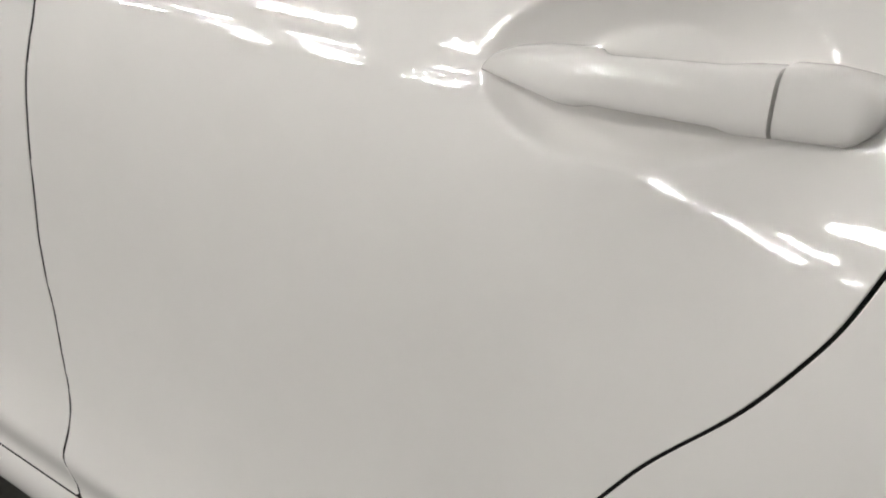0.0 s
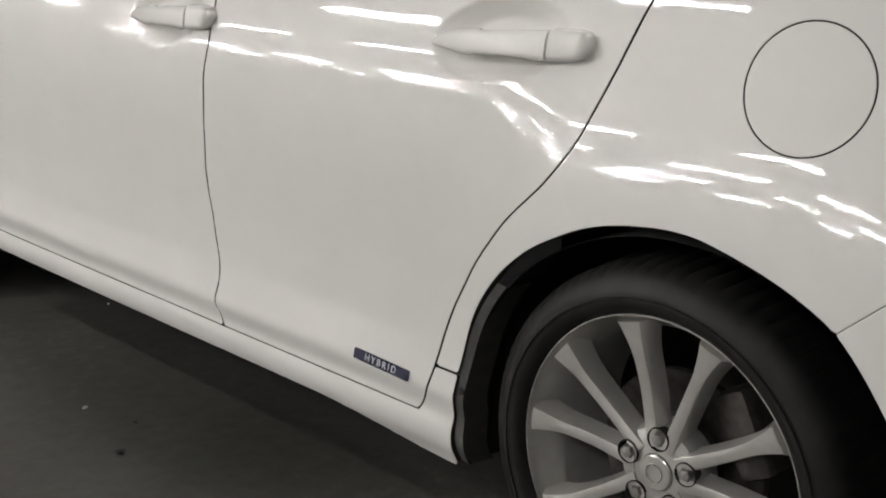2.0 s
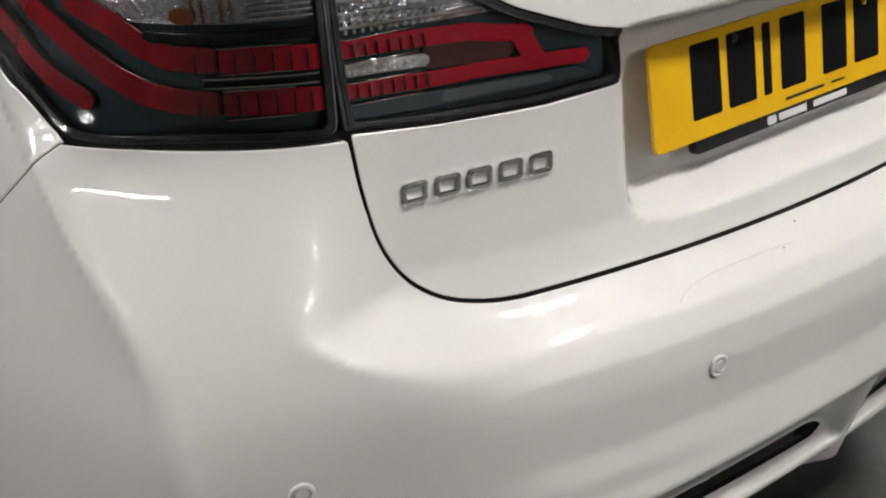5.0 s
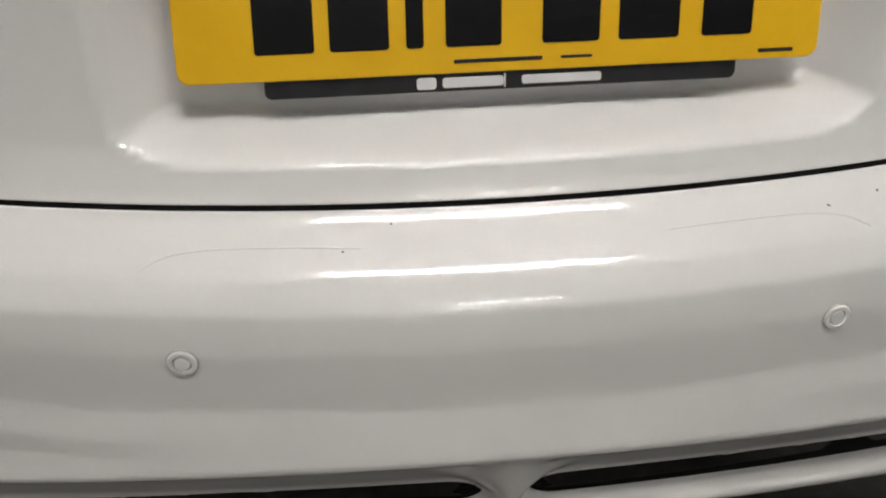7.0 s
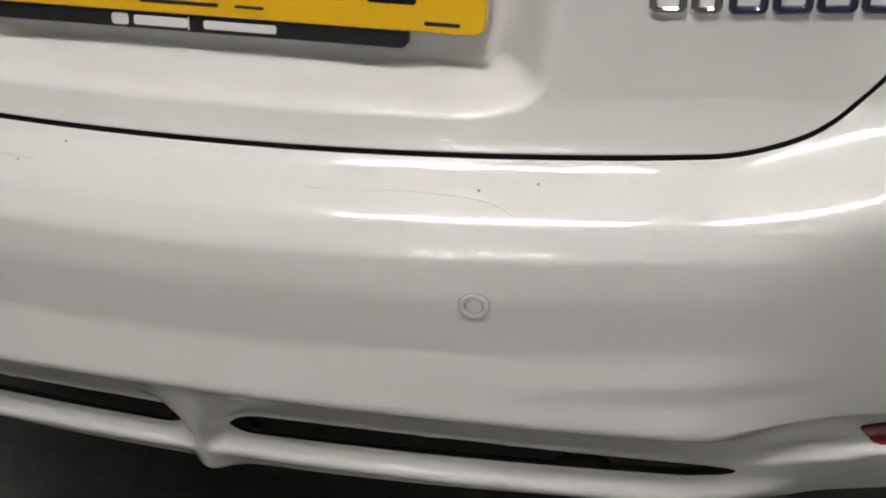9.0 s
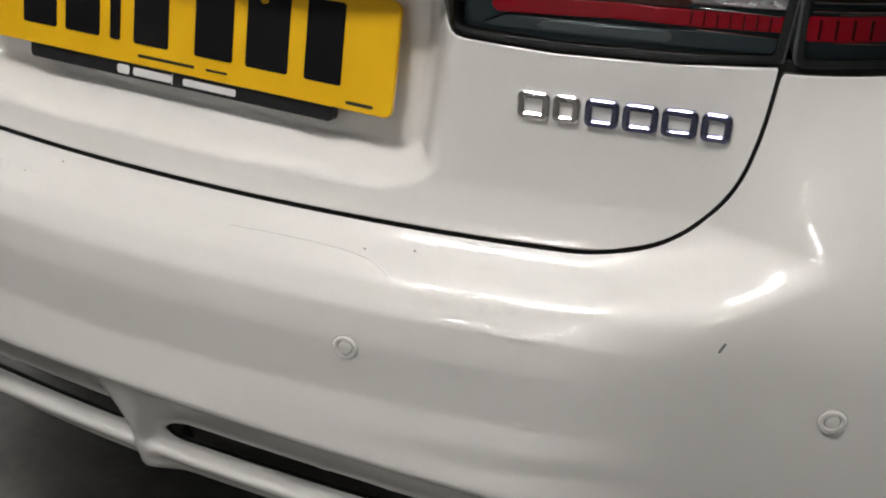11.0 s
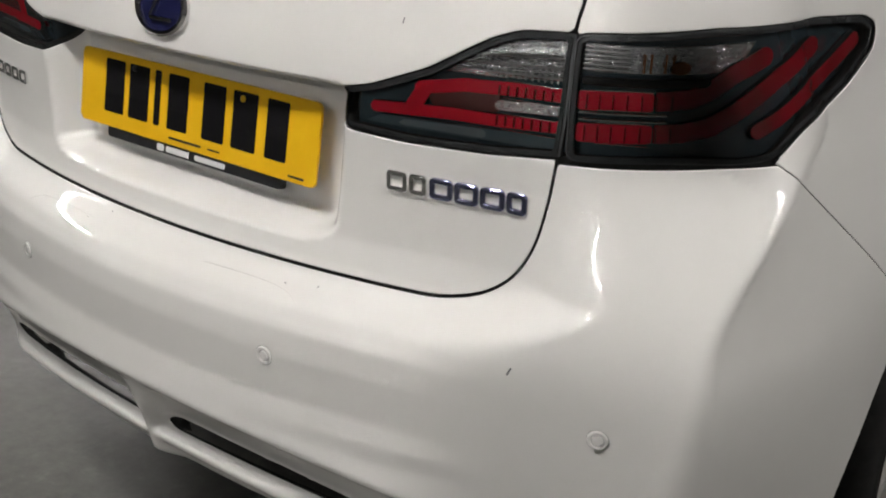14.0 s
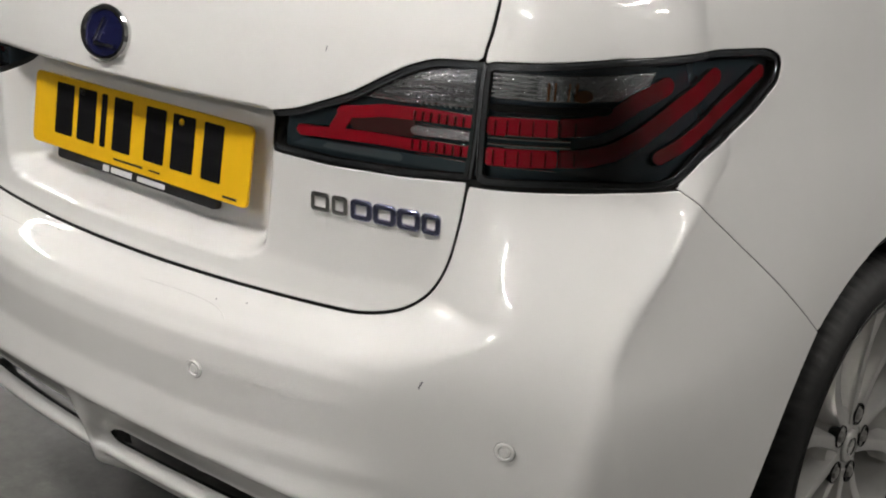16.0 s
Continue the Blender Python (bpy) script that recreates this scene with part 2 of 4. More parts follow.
def side_s(y):
    """s along the guide where its outward ray is straight sideways at y (left side is negative)."""
    return y - TAIL - RAD + (HALF - RAD) + RAD * math.pi / 2


def clip_ring(ring, value, level):
    out = []
    n = len(ring)
    for i in range(n):
        a, b, fa, fb = ring[i], ring[(i + 1) % n], value[i] - level, value[(i + 1) % n] - level
        if fa >= 0:
            out.append((a, value[i]))
        if (fa >= 0) != (fb >= 0):
            t = fa / (fa - fb)
            out.append(((a[0] + (b[0] - a[0]) * t, a[1] + (b[1] - a[1]) * t), level))
    return [o[0] for o in out], [o[1] for o in out]


def panel_mesh(name, s_range, z_range, cell, region, gap=.0019, lip=.014, inset=0.0, round_edge=.0018):
    """A mesh of the skin where region(p, s, z) > gap, with rolled edges turned inwards. p: places on the skin."""
    # steps along the guide are finer round the corner, where they fan out
    fan = np.linspace(s_range[0], s_range[1], 4001)
    rate = np.where((np.abs(fan) > HALF - RAD) & (np.abs(fan) < side_s(TAIL + RAD)), 2.3, 1.0) / cell
    run = np.concatenate([[0], np.cumsum((rate[1:] + rate[:-1]) / 2 * np.diff(fan))])
    ns, nz = max(2, round(run[-1])), max(2, round((z_range[1] - z_range[0]) / cell))
    S, Z = np.meshgrid(np.interp(np.linspace(0, run[-1], ns + 1), run, fan), np.linspace(*z_range, nz + 1), indexing="ij")
    pts = on_skin(S, Z, inset)
    val = region(pts, S, Z)
    verts, index, rings, edge_of = [], {}, [], []

    def vid(uv, on_edge):
        key = (round(uv[0], 6), round(uv[1], 6), on_edge)
        if key not in index:
            index[key] = len(verts)
            verts.append(uv)
            edge_of.append(on_edge)
        return index[key]
    cmin = np.minimum.reduce([val[:-1, :-1], val[1:, :-1], val[1:, 1:], val[:-1, 1:]])
    cmax = np.maximum.reduce([val[:-1, :-1], val[1:, :-1], val[1:, 1:], val[:-1, 1:]])
    inner = gap + round_edge
    for i, j in zip(*np.nonzero(cmax > gap)):
        corners = [(i, j), (i + 1, j), (i + 1, j + 1), (i, j + 1)]
        ring = [(S[c], Z[c]) for c in corners]
        value = [val[c] for c in corners]
        if cmin[i, j] >= inner:
            rings.append([vid(r, False) for r in ring])
            continue
        ring, value = clip_ring(ring, value, gap)
        if len(ring) < 3:
            continue
        core, _ = clip_ring(ring, value, inner)
        if len(core) >= 3:
            rings.append([vid(r, False) for r in core])
        neg = [-v for v in value]
        band, bval = clip_ring(ring, neg, -inner)
        if len(band) >= 3:
            rings.append([vid(r, abs(-v - gap) < 1e-9) for r, v in zip(band, bval)])
    uv = np.array(verts).reshape(-1, 2)
    base = on_skin(uv[:, 0], uv[:, 1], inset)
    nor = skin_normal(base)
    flag = np.array(edge_of)
    # which way is out of the panel, along the skin, at its edge
    e = .002
    out = np.zeros_like(nor)
    if flag.any():
        us, uz = uv[flag, 0], uv[flag, 1]
        around = [(on_skin(us + a, uz + b, inset), us + a, uz + b) for a, b in ((e, 0), (-e, 0), (0, e), (0, -e))]
        rv = [region(*q) for q in around]
        du, dv = around[0][0] - around[1][0], around[2][0] - around[3][0]
        o = -(du * (rv[0] - rv[1])[:, None] / np.sum(du * du, 1)[:, None] + dv * (rv[2] - rv[3])[:, None] / np.sum(dv * dv, 1)[:, None])
        out[flag] = o / np.maximum(np.linalg.norm(o, axis=1, keepdims=True), 1e-9)
    co = base.copy()
    co[flag] -= nor[flag] * .0012
    custom = nor.copy()
    custom[flag] = nor[flag] * .75 + out[flag] * .66
    faces = [tuple(dict.fromkeys(r)) for r in rings]
    faces = [f for f in faces if len(f) >= 3]
    # turned-in edge
    count = {}
    for f in faces:
        for a, b in zip(f, f[1:] + f[:1]):
            count[(a, b)] = count.get((a, b), 0) + 1
    rim = [(a, b) for (a, b) in count if (b, a) not in count and flag[a] and flag[b]]
    deep, extra, extra_n = {}, [], []
    for a, b in rim:
        for v in (a, b):
            if v not in deep:
                deep[v] = len(co) + len(extra)
                extra.append(co[v] - nor[v] * lip)
                extra_n.append(out[v])
    outer = len(faces)
    faces += [(b, a, deep[a], deep[b]) for a, b in rim]
    if extra:
        co, custom = np.vstack([co, extra]), np.vstack([custom, extra_n])
    # faces run so that they look outwards
    flip = []
    for f in faces:
        q = co[list(f[:3])]
        n = np.cross(q[1] - q[0], q[2] - q[0])
        flip.append(f if n @ custom[f[0]] >= 0 else f[::-1])
    me = bpy.data.meshes.new(name)
    me.from_pydata([tuple(c) for c in co], [], flip)
    me.polygons.foreach_set("use_smooth", [True] * len(flip))
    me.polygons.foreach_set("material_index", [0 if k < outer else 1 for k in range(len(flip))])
    me["edged"] = 1
    me.update()
    custom = custom / np.maximum(np.linalg.norm(custom, axis=1, keepdims=True), 1e-9)
    me.normals_split_custom_set_from_vertices([tuple(c) for c in custom])
    return me


def outline(points):
    """Signed distance to a closed line of points in a plane, positive inside."""
    P = np.asarray(points, float)
    Q = np.roll(P, -1, 0)

    def f(u, v):
        best = np.full(np.shape(u), 1e9)
        inside = np.zeros(np.shape(u), bool)
        for (ax, ay), (bx, by) in zip(P, Q):
            ex, ey = bx - ax, by - ay
            t = np.clip(((u - ax) * ex + (v - ay) * ey) / (ex * ex + ey * ey), 0, 1)
            best = np.minimum(best, (u - ax - t * ex) ** 2 + (v - ay - t * ey) ** 2)
            if ay != by:
                cross = ((ay > v) != (by > v)) & (u < ex * (v - ay) / (by - ay) + ax)
                inside ^= cross
        return np.where(inside, 1, -1) * np.sqrt(best)
    return f


def rounded(points, radius=.02, n=4):
    """A closed line with its corners rounded."""
    P = [np.array(p, float) for p in points]
    out = []
    for i, p in enumerate(P):
        a, b = P[i - 1] - p, P[(i + 1) % len(P)] - p
        la, lb = np.linalg.norm(a), np.linalg.norm(b)
        r = min(radius, la * .45, lb * .45)
        p0, p2 = p + a / la * r, p + b / lb * r
        for k in range(n + 1):
            t = k / n
            out.append(tuple((1 - t) ** 2 * p0 + 2 * t * (1 - t) * p + t * t * p2))
    return out


def eased(points, times=2):
    """A closed line with all its corners cut, twice over."""
    P = [np.array(p, float) for p in points]
    for _ in range(times):
        P = [q for a, b in zip(P, P[1:] + P[:1]) for q in (a * .75 + b * .25, a * .25 + b * .75)]
    return [tuple(p) for p in P]

# ---- helpers for parts ----
def finish(ob, mat, parent=None, label=""):
    ob.data.materials.append(mat)
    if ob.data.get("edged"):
        ob.data.materials.append(INNER)      # turned-in edges get near-black in place of the joint's shade
    if parent:
        ob.parent = parent
    if label:
        ob["label"] = label
    return ob


def part(name, bm, mat, parent=None, label="", smooth=True):
    me = bpy.data.meshes.new(name)
    bmesh.ops.recalc_face_normals(bm, faces=bm.faces)
    bm.to_mesh(me)
    bm.free()
    if smooth:
        me.polygons.foreach_set("use_smooth", [True] * len(me.polygons))
        me.set_sharp_from_angle(angle=radians(35))
    return finish(new(name, me), mat, parent, label)


def box(bm, size, m=None, bevel=0.0, segments=2):
    r = bmesh.ops.create_cube(bm, size=1, matrix=(m or Matrix()) @ Matrix.Diagonal((*size, 1)))
    if bevel:
        edges = list({e for v in r["verts"] for e in v.link_edges})
        bmesh.ops.bevel(bm, geom=edges, offset=bevel, segments=segments, affect="EDGES", profile=.6)
    return bm


def lathe(profile, n=64, axis="x", closed=False):
    """A turned form round the x axis: profile of (x, radius)."""
    bm = bmesh.new()
    rings = []
    for x, r in profile:
        rings.append([bm.verts.new((x, r * math.cos(2 * math.pi * k / n), r * math.sin(2 * math.pi * k / n))) for k in range(n)])
    pairs = list(zip(rings, rings[1:])) + ([(rings[-1], rings[0])] if closed else [])
    for a, b in pairs:
        for k in range(n):
            bm.faces.new((a[k], a[(k + 1) % n], b[(k + 1) % n], b[k]))
    return bm


def tube_along(bm, points, radius, n=8):
    pts = [Vector(p) for p in points]
    rings = []
    for i, p in enumerate(pts):
        d = (pts[min(i + 1, len(pts) - 1)] - pts[max(i - 1, 0)]).normalized()
        a = d.orthogonal().normalized()
        b = d.cross(a)
        rings.append([bm.verts.new(p + (a * math.cos(2 * math.pi * k / n) + b * math.sin(2 * math.pi * k / n)) * radius) for k in range(n)])
    for r0, r1 in zip(rings, rings[1:]):
        for k in range(n):
            bm.faces.new((r0[k], r0[(k + 1) % n], r1[(k + 1) % n], r1[k]))
    bm.faces.new(rings[0])
    bm.faces.new(rings[-1][::-1])
    return bm


# ---- the hall ----
def slab(name, size, at, mat, label, category):
    ob = part(name, box(bmesh.new(), size, pose(*at)), mat, smooth=False)
    return tagged(ob, label, category, kind="structure")


slab("floor", (44, 40, .2), (-8, 8, -.1), CONCRETE, "dark grey worn concrete garage floor with stains and grit", "floor")
# ceiling and walls stay out of view; added to shape bounce and reflections
slab("ceiling", (44, 40, .2), (-8, 8, 3.5), CEILING, "unseen grey ceiling over the garage", "ceiling")
slab("wall_north", (44, .2, 3.4), (-8, 27.9, 1.7), WALL, "unseen grey wall closing the garage", "wall")
slab("wall_south", (44, .2, 3.4), (-8, -11.9, 1.7), WALL, "unseen grey wall closing the garage", "wall")
slab("wall_west", (.2, 39.6, 3.4), (-29.9, 8, 1.7), WALL, "unseen grey wall closing the garage", "wall")
slab("wall_east", (.2, 39.6, 3.4), (13.9, 8, 1.7), WALL, "unseen grey wall closing the garage", "wall")

lamp = tagged(new("ceiling_light"), "white batten with a lit fluorescent tube under the ceiling", "ceiling light", "rows of ceiling lights")
bt = bmesh.new()
box(bt, (.10, 1.56, .06), pose(0, 0, .05), .01)
part("batten", bt, BATTEN, lamp)
tb = bmesh.new()
tube_along(tb, [(0, -.74, 0), (0, .74, 0)], .019, 8)
part("tube", tb, TUBE, lamp, "lit fluorescent tube")
for side in (-.76, .76):
    e = bmesh.new()
    box(e, (.05, .03, .07), pose(0, side, .01), .006)
    part("end_cap", e, BATTEN, lamp)
LAMP_Z = 3.32
# (-5.1, -1.75), (-3.2, 3.6) and (5.4, .6) are added fill for floor and sides
ALONG = [(x, y) for x in (-6.2, -9.2, -12.4, -15.4, -18.4) for y in (4.2, 7.0, 9.8, 12.6, 15.4, 18.2, 21.0) if x < -9 or y < 8] + [(-5.1, -1.75), (-3.2, 3.6), (5.4, .6), (2.7, 1.8), (3.4, 4.6), (6.4, 2.4)]
ACROSS = [(.30, -2.00), (.30, -2.25), (.67, -5.9), (.67, -9.6)]
lamp.matrix_basis = pose(*ALONG[0], LAMP_Z)
for x, y in ALONG[1:]:
    copy_thing(lamp, pose(x, y, LAMP_Z))
for x, y in ACROSS:
    copy_thing(lamp, pose(x, y, LAMP_Z, 0, 0, 90))

# ---- the car ----
car = tagged(new("car"), "pearl white five-door hatchback with alloy wheels parked on the dark floor", "car")

DOOR_REAR = profile([.20, .280, .300, .366, .410, .478, .557, .640, .703, .771, .841, .967, 1.042, 1.40],
                    [.50, .459, .441, .424, .416, .390, .345, .281, .215, .166, .138, .090, .052, -.10], .016)
DOOR_FRONT = profile([.20, .276, .324, .372, .415, .450, .486, .536, .587, .680, .782, .834, .921, .991, 1.40],
                     [1.00, 1.029, 1.051, 1.043, 1.052, 1.062, 1.070, 1.081, 1.086, 1.080, 1.076, 1.066, 1.065, 1.046, .88], .006)
ARCH = outline(eased([(.386, .08), (.381, .20), (.373, .36), (.353, .453), (.330, .500), (.297, .543), (.259, .580), (.217, .612), (.142, .651), (.084, .669), (.014, .679),
                (-.03, .680), (-.072, .676), (-.154, .654), (-.21, .633), (-.268, .603), (-.321, .543), (-.361, .480), (-.399, .394), (-.418, .30), (-.428, .20), (-.43, .08)]))
HATCH = outline(eased([(-.43, .655), (.43, .655), (.485, .658), (.530, .672), (.562, .698), (.588, .738), (.600, .787), (.605, .84), (.611, .911), (.608, .981), (.615, 1.030), (.60, 1.2), (.50, 1.42),
                 (-.50, 1.42), (-.60, 1.2), (-.615, 1.030), (-.608, .981), (-.611, .911), (-.605, .84), (-.600, .787), (-.588, .738), (-.562, .698), (-.530, .672), (-.485, .658)]))
LAMP_IN = outline(rounded([(.282, .880), (.300, .857), (.328, .841), (.415, .837), (.525, .840), (.612, .847), (.618, .911), (.618, .982), (.545, .978), (.511, .966), (.441, .926), (.366, .898)], .012))


def s_of(x, y):
    """The guide's s, on the right side, for a place in plan."""
    if x < HALF - RAD:
        return x
    if y > TAIL + RAD:
        return side_s(y)
    return HALF - RAD + RAD * math.atan2(x - (HALF - RAD), -(y - (TAIL + RAD)))


LAMP_PLAN = outline(rounded([(2.6 * s_of(x, y), z) for x, y, z in (
    (.610, -.674, .982), (.732, -.590, .990), (.771, -.431, .986), (.783, -.325, .976), (.786, -.298, .964), (.788, -.310, .938),
    (.791, -.374, .908), (.791, -.485, .873), (.783, -.533, .845), (.757, -.572, .843), (.700, -.631, .846), (.610, -.684, .844), (.612, -.685, .911))], .012))


def LAMP_OUT(s, z):
    """Inside the outer rear light; a step along the guide covers about 2.6 times that on the skin."""
    return LAMP_PLAN(2.6 * s, z)


def arch(p):
    return -ARCH(p[..., 1], p[..., 2])


def bumper_line(p):
    """Positive behind and below the seam between rear wing and bumper."""
    return ((-.266 - p[..., 1]) * .238 - (p[..., 2] - .602) * .264) / math.hypot(.238, .264)


def hatch(p):
    return np.where(p[..., 1] < -.02, HATCH(p[..., 0], p[..., 2]), -np.abs(p[..., 1]) - .05)


def flap(p):
    y, z = p[..., 1], p[..., 2]
    return np.where(p[..., 0] < 0, .0875 - np.hypot(y + .1690, (z - .886) * 1.06), -.05)


def windows(p):
    y, z = p[..., 1], p[..., 2]
    return np.minimum.reduce([z - 1.085, 1.36 - z, y - .02 - (z - 1.085) * .3, (2.05 - (z - 1.085) * 2.2) - y])


def low(*fs):
    return np.minimum.reduce(fs)


def wing(p, s, z):
    y = p[..., 1]
    return low(DOOR_REAR(z) - y, arch(p), -hatch(p), -LAMP_OUT(np.abs(s), z), -flap(p) + .0008,
               np.maximum(-bumper_line(p) + .0014, z - .841), -windows(p), z - .362)


def rear_door(p, s, z):
    y = p[..., 1]
    return low(y - DOOR_REAR(z), DOOR_FRONT(z) - y, z - .2732, -windows(p), arch(p))


def front_door(p, s, z):
    y = p[..., 1]
    return low(y - DOOR_FRONT(z), 2.05 - y, z - .2732, -windows(p))


def sill(p, s, z):
    y = p[..., 1]
    return low(np.maximum(.2748 - z, low(.362 - z, DOOR_REAR(z) - y)), arch(p), 2.2 - y, y - .2, z - .216 + .03 * step(.75, .36, y))


SLOT = outline(rounded([(.022, .3545), (.032, .3625), (.055, .3665), (.25, .3670), (.49, .363), (.512, .3585), (.46, .3540), (.25, .3520), (.04, .3505)], .005))


def slot_height(p):
    return p[..., 2] + .137 * p[..., 0] ** 2


def bumper(p, s, z):
    ax = np.abs(p[..., 0])
    foot = np.maximum(slot_height(p) - .331 + .024 * np.exp(-(ax / .017) ** 2), z - .262 - .15 * np.clip(-.66 - p[..., 1], 0, 1))
    return low(bumper_line(p) + .0014, -hatch(p) + .0006, .842 - z, arch(p), -LAMP_OUT(np.abs(s), z), foot, -SLOT(ax, slot_height(p)) + 0 * z)


def panel(name, side, srange, zrange, cell, region, mat=PAINT, label="", **kw):
    r = srange if side > 0 else (-srange[1], -srange[0])
    return finish(new(name, panel_mesh(name, r, zrange, cell, region, **kw)), mat, car, label)


sy = side_s
for side in (-1, 1):
    near = side < 0
    panel("rear_wing", side, (.38, sy(.50)), (.355, 1.42), .0065, wing, label="white rear wing over the wheel")
    panel("rear_door", side, (sy(-.1), sy(1.12)), (.268, 1.42), .006 if near else .018, rear_door)
    panel("front_door", side, (sy(.84), sy(2.10)), (.268, 1.42), .011 if near else .03, front_door)
    panel("side_sill", side, (sy(.2), sy(2.24)), (.175, .37), .0065, sill)
panel("fuel_flap", -1, (.45, .75), (.78, 1.0), .005, lambda p, s, z: flap(p) + .0008, label="round white fuel filler flap")
panel("rear_bumper", 1, (-1.02, 1.02), (.20, .85), .006, bumper, label="white rear bumper with a slotted lower lip")
panel("tailgate", 1, (-.60, .60), (.645, 1.42), .006,
      lambda p, s, z: low(hatch(p) - .0006, -LAMP_IN(np.abs(p[..., 0]), z), np.maximum(1.10 - z, np.abs(p[..., 0]) - .52)))

# rear window, side windows and roof, kept plain
panel("rear_window", 1, (-.56, .56), (1.09, 1.42), .02, lambda p, s, z: low(hatch(p), z - 1.10, .52 - np.abs(p[..., 0])), GLASS, "dark rear window")
for side in (-1, 1):
    panel("side_window", side, (sy(-.1), sy(2.1)), (1.07, 1.40), .02, lambda p, s, z: windows(p), GLASS, "dark side window")
    panel("front_wing", side, (sy(2.0), sy(3.05)), (.22, 1.0), .02,
          lambda p, s, z: low(p[..., 1] - 2.05, .96 - z, np.hypot(p[..., 1] - 2.6, z - .32) - .37, z - .23), PAINT)
roof = bmesh.new()
rows = []
for y in np.linspace(-.15, 1.55, 18):
    w = .56 - .03 * abs(y - .6)
    rows.append([roof.verts.new((x * w, y, 1.405 + .035 * (1 - x * x) - .02 * (y - .5) ** 2)) for x in np.linspace(-1, 1, 15)])
for r0, r1 in zip(rows, rows[1:]):
    for k in range(14):
        roof.faces.new((r0[k], r0[k + 1], r1[k + 1], r1[k]))
part("roof", roof, PAINT, car)
bon = bmesh.new()
rows = []
for k, y in enumerate(np.linspace(1.55, 3.35, 16)):
    w = .60 + .045 * k if k < 5 else .83 - .14 * ((k - 5) / 10) ** 2
    h = 1.40 - .42 * min(1, k / 5) - .22 * max(0, (k - 5) / 10) ** 1.4
    rows.append([bon.verts.new((x * w, y, h + .03 * (1 - x * x))) for x in np.linspace(-1, 1, 13)])
for r0, r1 in zip(rows, rows[1:]):
    for k in range(12):
        bon.faces.new((r0[k], r0[k + 1], r1[k + 1], r1[k]))
part("bonnet", bon, PAINT, car)

# dark shell behind the panels, so that the gaps read black
def shell(p, s, z):
    ax = np.abs(p[..., 0])
    inner_lamp = np.where(p[..., 1] < -.3, LAMP_IN(ax, z), -.1)
    slots = np.where(p[..., 1] < -.5, SLOT(ax, slot_height(p)), -.1)
    return low(np.where(p[..., 1] < .9, arch(p), .1) - .004, np.hypot(p[..., 1] - 2.6, z - .32) - .37, -LAMP_OUT(np.abs(s), z) + .004, -inner_lamp + .003, -slots - .002,
               np.where(p[..., 1] < -.4, slot_height(p) - .34, z - .25))


panel("body_shell", 1, (-side_s(2.2), side_s(2.2)), (.22, 1.36), .018, shell, INNER, "black inner shell", inset=.011)
under = bmesh.new()
box(under, (1.52, 1.9, .04), pose(0, 1.33, .225))
box(under, (1.06, 1.0, .04), pose(0, .05, .235))
box(under, (1.06, 1.2, .04), pose(0, 2.75, .235))
part("underbody", under, INNER, car)
box_in = bmesh.new()
box(box_in, (1.08, .55, .55), pose(0, -.33, .55))
part("boot_floor", box_in, INNER, car)


